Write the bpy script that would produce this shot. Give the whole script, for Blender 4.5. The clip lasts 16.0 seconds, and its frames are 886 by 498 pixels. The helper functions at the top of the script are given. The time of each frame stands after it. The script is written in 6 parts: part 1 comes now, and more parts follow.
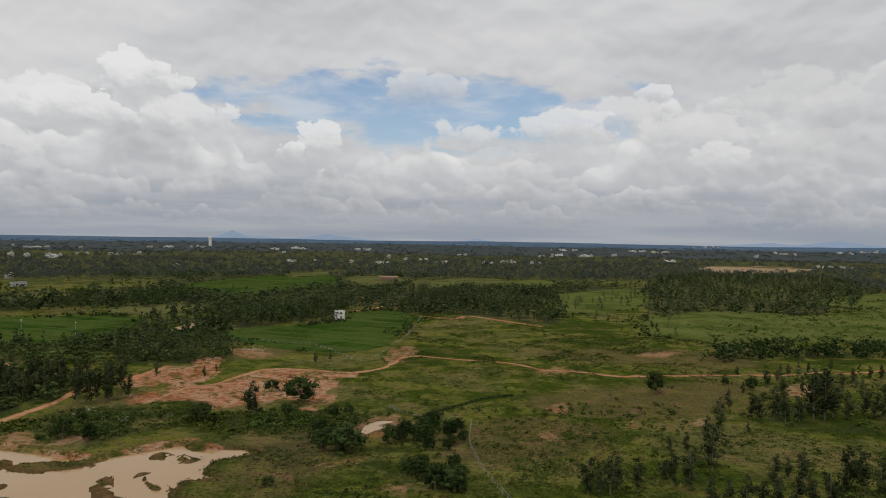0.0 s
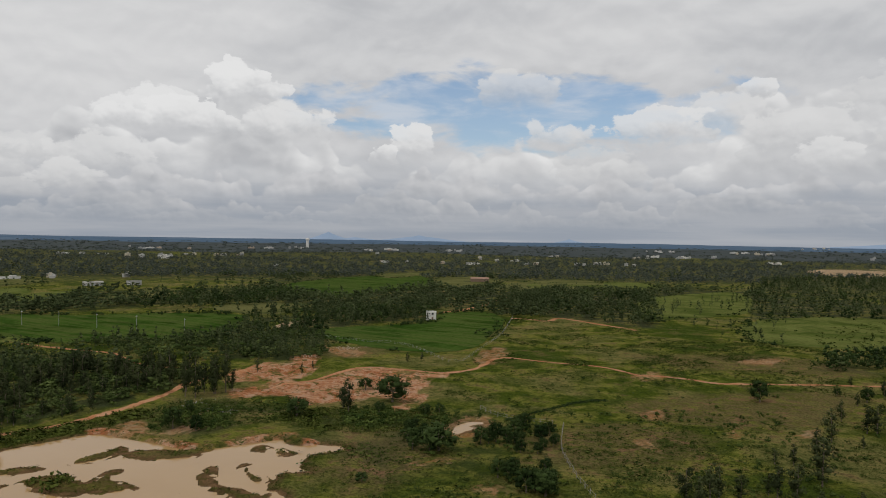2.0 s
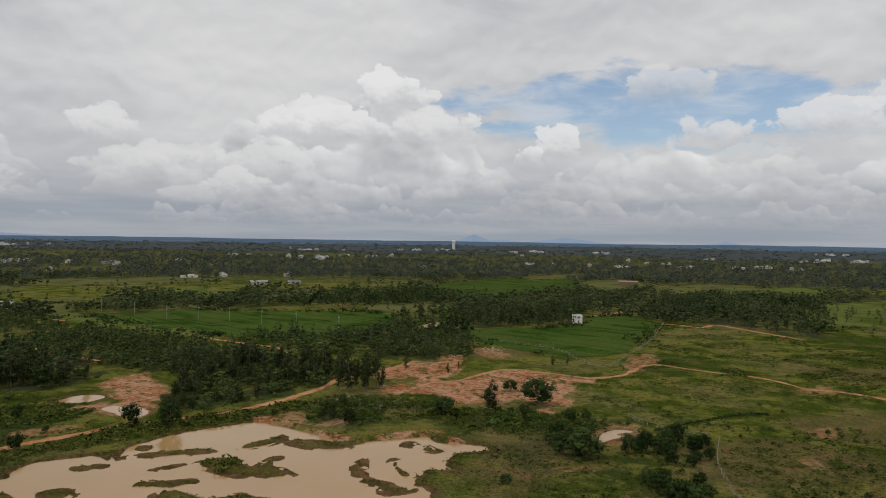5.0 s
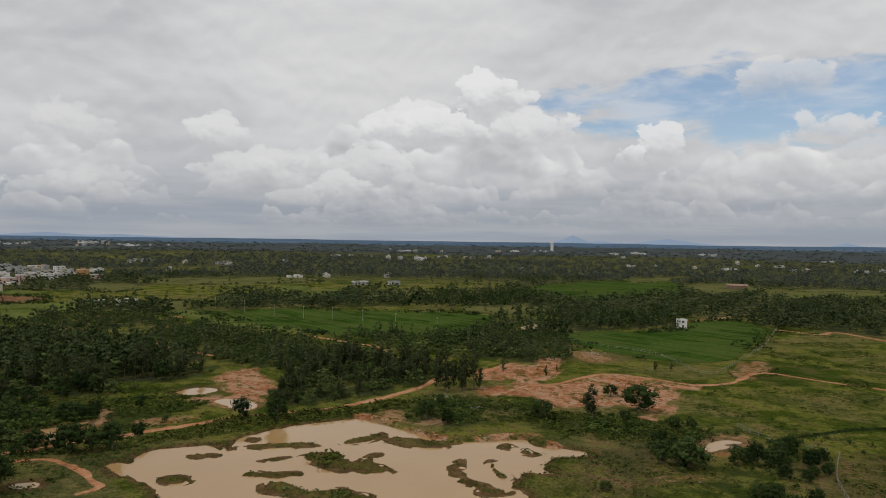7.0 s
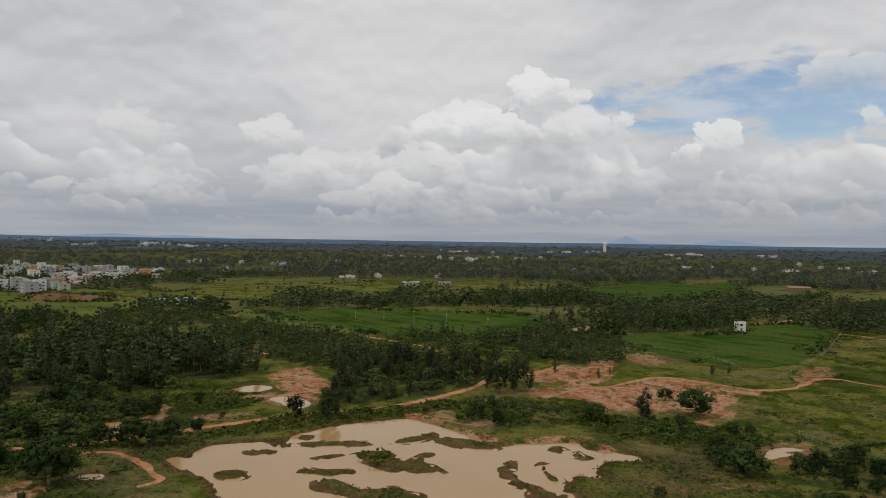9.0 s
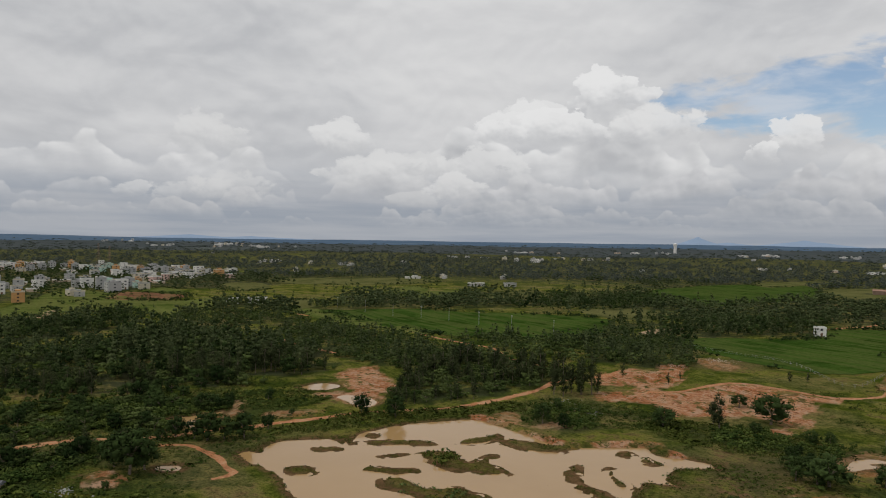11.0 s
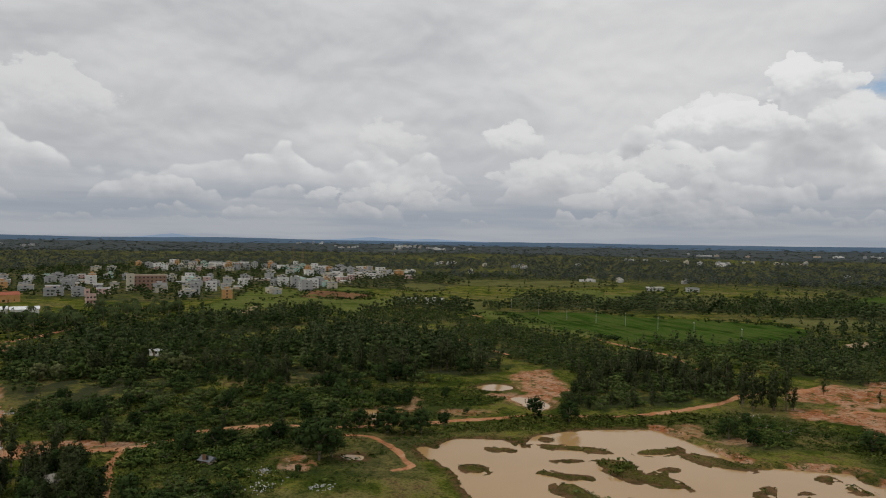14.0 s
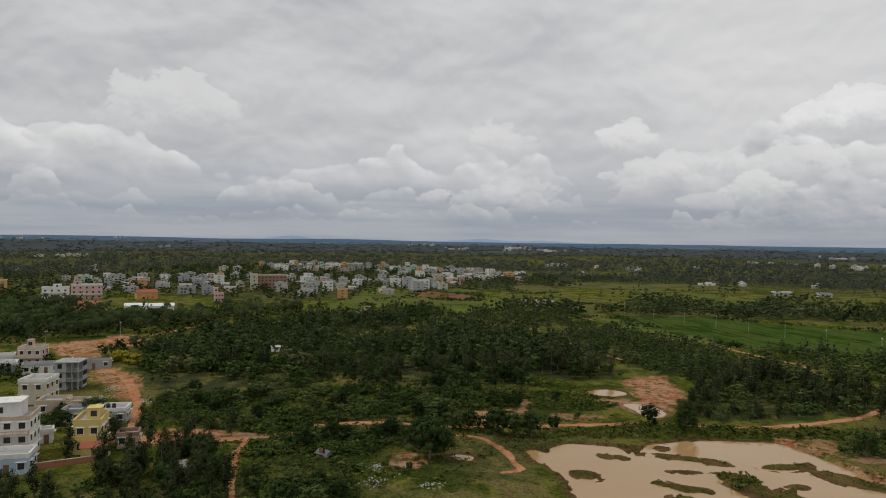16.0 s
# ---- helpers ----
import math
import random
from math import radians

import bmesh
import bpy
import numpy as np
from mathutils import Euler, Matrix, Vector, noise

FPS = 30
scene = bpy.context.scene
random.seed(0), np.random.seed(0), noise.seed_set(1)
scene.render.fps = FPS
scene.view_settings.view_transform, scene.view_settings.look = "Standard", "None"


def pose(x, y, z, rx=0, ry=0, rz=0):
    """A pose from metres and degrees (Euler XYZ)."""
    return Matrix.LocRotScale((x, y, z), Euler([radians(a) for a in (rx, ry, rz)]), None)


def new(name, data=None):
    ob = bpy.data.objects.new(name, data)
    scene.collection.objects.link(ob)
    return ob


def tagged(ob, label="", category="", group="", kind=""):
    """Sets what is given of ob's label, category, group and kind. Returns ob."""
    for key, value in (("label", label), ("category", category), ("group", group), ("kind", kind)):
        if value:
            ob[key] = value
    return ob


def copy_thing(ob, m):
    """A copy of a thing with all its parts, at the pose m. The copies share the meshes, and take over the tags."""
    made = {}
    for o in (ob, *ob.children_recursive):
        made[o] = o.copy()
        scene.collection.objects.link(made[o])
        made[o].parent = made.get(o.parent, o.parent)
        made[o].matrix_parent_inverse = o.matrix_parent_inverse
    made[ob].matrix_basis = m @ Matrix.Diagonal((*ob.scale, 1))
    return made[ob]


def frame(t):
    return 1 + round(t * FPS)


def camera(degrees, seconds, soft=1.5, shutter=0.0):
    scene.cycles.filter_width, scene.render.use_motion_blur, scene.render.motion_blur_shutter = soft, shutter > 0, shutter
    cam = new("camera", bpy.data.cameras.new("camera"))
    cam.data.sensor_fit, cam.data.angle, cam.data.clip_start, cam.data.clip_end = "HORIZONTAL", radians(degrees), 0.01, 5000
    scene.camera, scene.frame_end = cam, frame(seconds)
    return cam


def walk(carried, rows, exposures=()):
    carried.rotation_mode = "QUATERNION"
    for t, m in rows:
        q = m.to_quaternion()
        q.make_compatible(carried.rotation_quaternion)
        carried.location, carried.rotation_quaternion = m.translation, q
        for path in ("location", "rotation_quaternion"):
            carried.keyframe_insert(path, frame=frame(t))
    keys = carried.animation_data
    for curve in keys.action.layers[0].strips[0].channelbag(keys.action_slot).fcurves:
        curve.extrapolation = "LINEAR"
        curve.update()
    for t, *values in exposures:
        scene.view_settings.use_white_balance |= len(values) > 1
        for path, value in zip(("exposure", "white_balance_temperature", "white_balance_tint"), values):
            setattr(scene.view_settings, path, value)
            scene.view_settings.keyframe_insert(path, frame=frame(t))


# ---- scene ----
# The camera hovers in one place, 45 m up, and pans to its left
cam = camera(64.6, 16.0, 1.0)
EYE, PITCH, ROLL = 45.0, -0.63, -0.865
YAWS = [
    (0.0, 0.0), (0.5, 1.79), (1.0, 3.6), (1.5, 5.49), (2.0, 7.43), (2.5, 9.36), (3.0, 11.35), (3.5, 13.33), (4.0, 15.3),
    (6.5, 25.21), (7.0, 27.22), (7.5, 29.24), (7.8, 30.45), (7.9, 30.88), (8.0, 31.2), (8.1, 31.25), (8.5, 31.28), (8.9, 31.33),
    (13.5, 48.6), (14.0, 50.83), (14.5, 53.08), (15.0, 55.33), (15.5, 57.57), (16.0, 59.8),
]
walk(cam, [(t, pose(0, 0, EYE, 90 + PITCH, ROLL, yaw)) for t, yaw in YAWS], exposures=[(0.0, 0.0), (16.0, 0.0)])


# ---- node helpers ----
class Graph:
    """A small writer of node trees."""

    def __init__(self, tree):
        self.t = tree
        tree.nodes.clear()

    def add(self, kind, **props):
        n = self.t.nodes.new(kind)
        for key, value in props.items():
            if key == "operation":
                n.operation = value
            elif key == "blend_type":
                n.blend_type = value
            elif key == "data_type":
                n.data_type = value
            elif key == "attribute_name":
                n.attribute_name = value
            elif key == "feature":
                n.feature = value
        return n

    def plug(self, sock, value):
        if isinstance(value, bpy.types.NodeSocket):
            self.t.links.new(value, sock)
        elif value is not None:
            sock.default_value = value

    def math(self, op, a, b=None, c=None, clamp=False):
        n = self.add("ShaderNodeMath", operation=op)
        n.use_clamp = clamp
        for s, v in zip(n.inputs, (a, b, c)):
            self.plug(s, v)
        return n.outputs[0]

    def combine(self, x, y, z=0.0):
        n = self.add("ShaderNodeCombineXYZ")
        for s, v in zip(n.inputs, (x, y, z)):
            self.plug(s, v)
        return n.outputs[0]

    def noise(self, vector, scale, detail=4.0, rough=0.55, distort=0.0):
        n = self.add("ShaderNodeTexNoise")
        self.plug(n.inputs["Vector"], vector)
        self.plug(n.inputs["Scale"], scale)
        n.inputs["Detail"].default_value = detail
        n.inputs["Roughness"].default_value = rough
        n.inputs["Distortion"].default_value = distort
        return n.outputs["Fac"]

    def ramp(self, value, lo, hi, out_lo=0.0, out_hi=1.0):
        n = self.add("ShaderNodeMapRange")
        n.interpolation_type = "SMOOTHSTEP"
        for s, v in zip(n.inputs, (value, lo, hi, out_lo, out_hi)):
            self.plug(s, v)
        return n.outputs[0]

    def mix(self, fac, a, b, blend="MIX"):
        n = self.add("ShaderNodeMix", data_type="RGBA", blend_type=blend)
        self.plug(n.inputs[0], fac)
        self.plug(n.inputs[6], (*a, 1.0) if isinstance(a, tuple) and len(a) == 3 else a)
        self.plug(n.inputs[7], (*b, 1.0) if isinstance(b, tuple) and len(b) == 3 else b)
        return n.outputs[2]

    def attr(self, name):
        return self.add("ShaderNodeAttribute", attribute_name=name).outputs["Fac"]


# ---- sky and sun ----
SUN_HEIGHT, SUN_TURN = 58.0, 205.0
world = bpy.data.worlds.new("sky")
scene.world = world
world.use_nodes = True
g = Graph(world.node_tree)
geo = g.add("ShaderNodeTexCoord").outputs["Generated"]
sep = g.add("ShaderNodeSeparateXYZ")
g.plug(sep.inputs[0], geo)
sx, sy, sz = sep.outputs
az = g.math("MULTIPLY", g.math("ARCTAN2", g.math("MULTIPLY", sx, -1.0), sy), 57.3)
el = g.math("MULTIPLY", g.math("ARCSINE", sz), 57.3)
sky = g.add("ShaderNodeTexSky")
sky.sky_type, sky.sun_disc = "NISHITA", False
sky.sun_elevation, sky.sun_rotation = radians(SUN_HEIGHT), radians(SUN_TURN)
sky.air_density, sky.dust_density = 1.0, 1.5
blue = g.mix(1.0, sky.outputs[0], (0.12, 0.12, 0.12), "MULTIPLY")
# high sheet of cloud, light grey with soft broad lumps
warp = g.math("MULTIPLY", g.math("SUBTRACT", g.noise(g.combine(g.math("MULTIPLY", az, 0.10), g.math("MULTIPLY", el, 0.18), 9.0), 1.0, 5.0), 0.5), 2.2)


def lumps_of(scale_a, scale_e, seed, detail, de=0.0):
    return g.noise(g.combine(g.math("MULTIPLY", az, scale_a), g.math("ADD", g.math("MULTIPLY", el, scale_e), de), seed), 1.0, detail, 0.56, 0.25)


broad_n = lumps_of(0.045, 0.085, 7.0, 4.0)
lump_a = lumps_of(0.12, 0.23, 3.0, 6.0)
lump_b = lumps_of(0.12, 0.23, 3.0, 3.0, 0.16)
sheet = g.mix(g.ramp(broad_n, 0.36, 0.64), (0.55, 0.558, 0.575), (0.68, 0.68, 0.685))
sheet = g.mix(g.ramp(az, 45.0, 85.0), sheet, g.mix(1.0, sheet, (0.86, 0.865, 0.875), "MULTIPLY"))
sheet = g.mix(g.ramp(g.math("SUBTRACT", lump_a, lump_b), -0.17, 0.17), g.mix(1.0, sheet, (0.915, 0.918, 0.925), "MULTIPLY"), g.mix(0.30, sheet, (0.76, 0.76, 0.76)))
# the gap of blue in the sheet
ga = g.math("DIVIDE", g.math("SUBTRACT", az, 2.0), 17.5)
ge = g.math("DIVIDE", g.math("SUBTRACT", el, 10.4), 3.2)
gd = g.math("ADD", g.math("POWER", ga, 2.0), g.math("POWER", ge, 2.0))
gap_n = lumps_of(0.17, 0.46, 1.0, 5.0)
gap = g.ramp(g.math("ADD", gd, g.math("MULTIPLY", g.math("SUBTRACT", gap_n, 0.5), 4.2)), 0.35, 1.25, 1.0, 0.0)
wisps = g.ramp(lumps_of(0.13, 0.5, 15.0, 5.0), 0.42, 0.70, 0.05, 0.8)
clouds = g.mix(gap, sheet, g.mix(wisps, blue, (0.60, 0.64, 0.70)))
# grey-blue veil over the far country
streak = g.noise(g.combine(g.math("MULTIPLY", az, 0.05), g.math("MULTIPLY", el, 0.7), 5.0), 1.0, 5.0, 0.55)
veil = g.mix(g.ramp(streak, 0.36, 0.64), (0.305, 0.34, 0.395), (0.395, 0.415, 0.452))
clouds = g.mix(g.ramp(el, 2.0, 8.0, 0.95, 0.0), clouds, veil)


def puffs(scale, seed, dx=0.0, dy=0.0):
    """Rounded heads of a heaped cloud, from 0 to about 1."""
    n = g.add("ShaderNodeTexVoronoi", feature="F1")
    n.voronoi_dimensions, n.normalize = "2D", True
    g.plug(n.inputs["Vector"], g.combine(g.math("ADD", g.math("ADD", g.math("MULTIPLY", az, scale), dx + seed * 7.0), g.math("MULTIPLY", warp, scale)),
                                         g.math("ADD", g.math("ADD", g.math("MULTIPLY", el, scale * 1.35), dy), g.math("MULTIPLY", warp, scale * 0.7))))
    n.inputs["Scale"].default_value = 1.0
    n.inputs["Detail"].default_value = 2.0
    n.inputs["Roughness"].default_value = 0.42
    return g.math("SUBTRACT", 1.0, n.outputs["Distance"])


def cloud_row(under, base, tall, wide, scale, seed, grey, white, lift=None, most=1.0):
    """One row of heaped clouds: soft grey foot, bright rounded heads."""
    heads = puffs(scale, seed)
    shade = puffs(scale, seed, -0.12, 0.22)
    run = g.noise(g.combine(g.math("MULTIPLY", az, wide), seed, 0.0), 1.0, 3.0, 0.55)
    top = g.math("ADD", base, g.math("MULTIPLY", g.ramp(run, 0.32, 0.68, -0.1, 1.2), tall))
    top = g.math("SUBTRACT", top, g.math("MULTIPLY", g.ramp(az, 34.0, 48.0), tall * 0.55))
    if lift is not None:
        top = g.math("ADD", top, lift)
    top = g.math("ADD", top, g.math("MULTIPLY", g.math("SUBTRACT", heads, 0.75), tall * 0.9))
    above = g.math("SUBTRACT", top, el)
    foot = g.ramp(g.math("ADD", el, g.math("MULTIPLY", g.math("SUBTRACT", lump_a, 0.5), tall * 1.6)), base - tall * 0.55, base + tall * 0.45)
    cover = g.math("MULTIPLY", g.math("MULTIPLY", g.ramp(above, 0.0, 0.08 + tall * 0.10), foot), most)
    light = g.math("MULTIPLY", g.ramp(g.math("SUBTRACT", heads, shade), -0.24, 0.28), 0.5)
    light = g.math("ADD", light, g.math("MULTIPLY", g.ramp(above, 0.0, tall * 1.1, 1.0, 0.0), 0.45), clamp=True)
    light = g.math("ADD", light, g.math("MULTIPLY", g.math("SUBTRACT", lump_a, 0.5), 0.9), clamp=True)
    return g.mix(cover, under, g.mix(light, grey, white))


crest = g.ramp(g.math("ABSOLUTE", g.math("SUBTRACT", az, 24.5)), 1.0, 8.0, 2.9, 0.0)
side = g.math("ADD", g.ramp(az, 27.0, 36.0, 0.0, 1.6), g.ramp(az, -9.0, -20.0, 0.0, 4.0))
clouds = cloud_row(clouds, 5.2, 3.2, 0.10, 0.30, 1.3, (0.47, 0.478, 0.495), (0.78, 0.78, 0.78), g.math("ADD", crest, side))
clouds = cloud_row(clouds, 3.7, 2.4, 0.13, 0.44, 5.1, (0.385, 0.398, 0.422), (0.655, 0.655, 0.665), None, 0.95)
clouds = cloud_row(clouds, 2.3, 1.7, 0.16, 0.62, 8.7, (0.335, 0.358, 0.395), (0.54, 0.545, 0.56), None, 0.85)
clouds = cloud_row(clouds, 1.3, 1.0, 0.20, 0.95, 12.2, (0.315, 0.342, 0.388), (0.45, 0.465, 0.492), None, 0.7)
# the heaped clouds that stand out: bearing, height, half width, half height, brightness
HEADS = [
    (23.8, 11.61, 2.8, 1.8, 1), (29.48, 9.88, 2.5, 1.4, 0.9), (26.6, 8.91, 2.3, 1.2, 0.9), (20.2, 9.24, 2.8, 1.5, 0.75), (10.11, 7.63, 1.9, 1.6, 0.95), (12.1, 6.88, 1.2, 1.1, 0.95),
    (1.29, 12.12, 2.8, 1.3, 0.7), (-9.73, 8.82, 3.5, 1.6, 0.85), (-16.24, 11.48, 1.4, 0.9, 0.9), (-14.56, 9.6, 2.8, 1.8, 0.75), (-19.64, 7.73, 3.7, 2.3, 0.7), (-1.53, 8.37, 2.8, 1.3, 0.75),
    (-5.25, 5.91, 3.2, 1.8, 0.55), (-21.29, 6.41, 2.1, 1.3, 0.8), (-26.96, 10.44, 4.2, 2.3, 0.6), (-28.47, 6.76, 4.2, 1.8, 0.45), (24, 11.93, 2.3, 1.8, 1),
    (27.38, 8.97, 2.9, 1.4, 1), (32.21, 8.74, 1.6, 1, 0.95), (19.69, 8.8, 3.2, 1.7, 0.85), (40.17, 5.65, 4.4, 1.3, 0.65), (45.51, 8.11, 1.8, 1.2, 0.75), (55.92, 8.06, 2.5, 1.6, 0.65),
    (35.14, 4.19, 2.1, 1, 0.6), (55.3, 3.53, 3.5, 1.2, 0.55), (60.63, 3.56, 1.2, 0.6, 0.6), (81.21, 9.36, 4.9, 2.7, 0.7), (88.38, 7.06, 1.7, 0.8, 0.7), (45.21, 7.86, 2.2, 1.6, 0.8),
    (55.95, 7.62, 2.9, 1.7, 0.65), (32.09, 9, 2.1, 1.2, 0.95), (29.99, 10.21, 1.4, 1, 1), (33.49, 5.63, 3, 1.8, 0.75), (42.18, 5.19, 3.9, 1.7, 0.7), (35.53, 4.23, 2.1, 1.2, 0.75),
    (39.26, 3.21, 2.3, 0.7, 0.5), (53.15, 3.87, 3.2, 1.2, 0.55)]
billow = g.math("SUBTRACT", puffs(0.55, 3.3), 0.72)
fine = g.math("SUBTRACT", g.noise(g.combine(g.math("MULTIPLY", az, 0.42), g.math("MULTIPLY", el, 0.62), 21.0), 1.0, 8.0, 0.60, 0.25), 0.5)
loose = g.math("SUBTRACT", g.noise(g.combine(g.math("MULTIPLY", az, 0.16), g.math("MULTIPLY", el, 0.30), 33.0), 1.0, 5.0, 0.55, 0.2), 0.5)
ragged = g.math("ADD", g.math("ADD", g.math("MULTIPLY", billow, 1.3), g.math("MULTIPLY", fine, 3.0)), g.math("MULTIPLY", loose, 2.6))
relief = g.math("MULTIPLY", g.math("SUBTRACT", puffs(0.55, 3.3), puffs(0.55, 3.3, -0.08, 0.16)), 1.3)
for at, up, wide, tall, bright in sorted(HEADS, key=lambda h: -h[1]):
    u = g.math("DIVIDE", g.math("SUBTRACT", az, at), wide * 1.15)
    v = g.math("DIVIDE", g.math("SUBTRACT", el, up), tall * 1.1)
    d = g.math("ADD", g.math("MULTIPLY", u, u), g.math("MULTIPLY", v, v))
    edge = g.math("SUBTRACT", d, ragged)
    crisp = g.ramp(edge, 1.15, 0.95 - 0.5 * (1 - bright))
    fade = g.ramp(g.math("ADD", v, g.math("MULTIPLY", fine, 1.2)), -1.1, 0.15)
    lit = g.ramp(g.math("ADD", g.math("ADD", v, g.math("MULTIPLY", fine, 1.6)), relief), -0.9, 0.7)
    top = 0.50 + 0.30 * bright
    base = 0.44 + 0.08 * bright
    clouds = g.mix(g.math("MULTIPLY", g.math("MULTIPLY", crisp, fade), 0.15 + 0.75 * bright), clouds, g.mix(lit, (base * 0.985, base, base * 1.03), (top, top, top)))
clouds = g.mix(g.ramp(el, 0.0, 2.2, 0.75, 0.0), clouds, veil)
bg = g.add("ShaderNodeBackground")
g.plug(bg.inputs[0], clouds)
bg.inputs[1].default_value = 0.96
wo = g.add("ShaderNodeOutputWorld")
g.plug(wo.inputs[0], bg.outputs[0])

sun = new("sun", bpy.data.lights.new("sun", "SUN"))
sun.data.energy, sun.data.angle, sun.data.color = 1.12, radians(10), (1.0, 0.95, 0.87)
sun.matrix_world = pose(0, 0, 300, 90 - SUN_HEIGHT, 0, 180 - SUN_TURN)


# ---- numeric helpers ----
def lattice(ix, iy, seed):
    h = (ix.astype(np.int64) * 374761393 + iy.astype(np.int64) * 668265263 + seed * 974711) & 0x7FFFFFFF
    h = ((h ^ (h >> 13)) * 1274126177) & 0x7FFFFFFF
    return ((h ^ (h >> 16)) & 0xFFFF) / 65535.0


def vnoise(x, y, seed=0):
    x, y = np.asarray(x, float), np.asarray(y, float)
    ix, iy = np.floor(x), np.floor(y)
    u, v = x - ix, y - iy
    u, v = u * u * (3 - 2 * u), v * v * (3 - 2 * v)
    a, b = lattice(ix, iy, seed), lattice(ix + 1, iy, seed)
    c, d = lattice(ix, iy + 1, seed), lattice(ix + 1, iy + 1, seed)
    return (a * (1 - u) + b * u) * (1 - v) + (c * (1 - u) + d * u) * v


def fbm(x, y, size, octaves=4, seed=0):
    """Noise from 0 to 1 whose largest lumps are size metres wide."""
    total, amount, weight = 0.0, 1.0, 0.0
    x, y = np.asarray(x, float) / size, np.asarray(y, float) / size
    for i in range(octaves):
        total = total + amount * vnoise(x, y, seed + i * 17)
        weight += amount
        x, y, amount = x * 2.03 + 3.1, y * 2.03 + 1.7, amount * 0.55
    return total / weight


def smooth(x, lo, hi):
    t = np.clip((np.asarray(x, float) - lo) / (hi - lo), 0, 1)
    return t * t * (3 - 2 * t)


def spline(points, closed=False, steps=8):
    """A Catmull-Rom curve through plan points."""
    p = np.array(points, float)
    n = len(p)
    out = []
    for i in range(n if closed else n - 1):
        a, b, c, d = (p[(i + k) % n] if closed else p[min(max(i + k, 0), n - 1)] for k in (-1, 0, 1, 2))
        for s in range(steps):
            t = s / steps
            out.append(0.5 * (2 * b + (c - a) * t + (2 * a - 5 * b + 4 * c - d) * t * t + (3 * b - a - 3 * c + d) * t ** 3))
    if not closed:
        out.append(p[-1])
    return np.array(out)


def inside(poly, x, y):
    x, y = np.asarray(x, float), np.asarray(y, float)
    hit = np.zeros(x.shape, bool)
    q = np.roll(poly, -1, axis=0)
    for (x0, y0), (x1, y1) in zip(poly, q):
        if y0 != y1:
            hit ^= ((y0 > y) != (y1 > y)) & (x < (x1 - x0) * (y - y0) / (y1 - y0) + x0)
    return hit


def line_distance(line, x, y, closed=False):
    x, y = np.asarray(x, float), np.asarray(y, float)
    best = np.full(x.shape, 1e9)
    q = np.roll(line, -1, axis=0) if closed else line[1:]
    for (x0, y0), (x1, y1) in zip(line, q):
        dx, dy = x1 - x0, y1 - y0
        t = np.clip(((x - x0) * dx + (y - y0) * dy) / (dx * dx + dy * dy + 1e-9), 0, 1)
        best = np.minimum(best, (x - x0 - t * dx) ** 2 + (y - y0 - t * dy) ** 2)
    return np.sqrt(best)


def signed(poly, x, y, reach=40.0):
    """Distance to a closed outline, negative inside; far points get reach."""
    x, y = np.asarray(x, float), np.asarray(y, float)
    out = np.full(x.shape, reach)
    lo, hi = poly.min(0) - reach, poly.max(0) + reach
    near = (x > lo[0]) & (x < hi[0]) & (y > lo[1]) & (y < hi[1])
    if near.any():
        d = line_distance(poly, x[near], y[near], True)
        out[near] = np.minimum(np.where(inside(poly, x[near], y[near]), -d, d), reach)
    return out


# ---- plan of the land ----
WATER = -0.35
POND = spline([(-121, 92), (-122, 95), (-119, 96), (-121, 99), (-122, 102), (-121, 106), (-117, 111), (-112, 113), (-108, 112), (-112, 118), (-112, 124), (-110, 132),
               (-107, 138), (-102, 144), (-98, 148), (-94, 147), (-86, 145), (-79, 143), (-74, 141), (-74, 138), (-72, 136), (-68, 140), (-68, 143), (-62, 147),
               (-58, 150), (-56, 152), (-53, 148), (-50, 148), (-46, 149), (-42, 150), (-40, 148), (-42, 145), (-46, 142), (-46, 138), (-45, 134), (-43, 132),
               (-48, 130), (-48, 127), (-48, 123), (-46, 120), (-44, 118), (-34, 100), (-50, 86), (-72, 78), (-95, 84), (-99, 86), (-105, 89), (-111, 91),
               (-115, 90)], True, 4)
POOLS = [spline(p, True, 5) for p in (
    [(-19.3, 168.3), (-18, 173.3), (-14.5, 176.2), (-11, 175), (-14.6, 171), (-11.8, 170.9), (-16.7, 163.8), (-18.3, 164.1)],
    [(-161.7, 143.8), (-163.5, 152.4), (-157.9, 156.4), (-153.5, 154.4), (-154.1, 148.2)],
    [(-144.7, 143), (-144.5, 147.6), (-138.2, 150.2), (-130.8, 146), (-128.9, 140.2), (-133.3, 139.5), (-138.5, 141.5)],
    [(-158.3, 98), (-157.6, 102.2), (-156.2, 106.5), (-155, 114), (-152.8, 110.8), (-151, 103), (-146.3, 98.5), (-151.7, 98.3)],
    [(-127.1, 76.3), (-127.2, 78.5), (-123.1, 80.5), (-120.7, 78.3), (-123.8, 75.9)])]
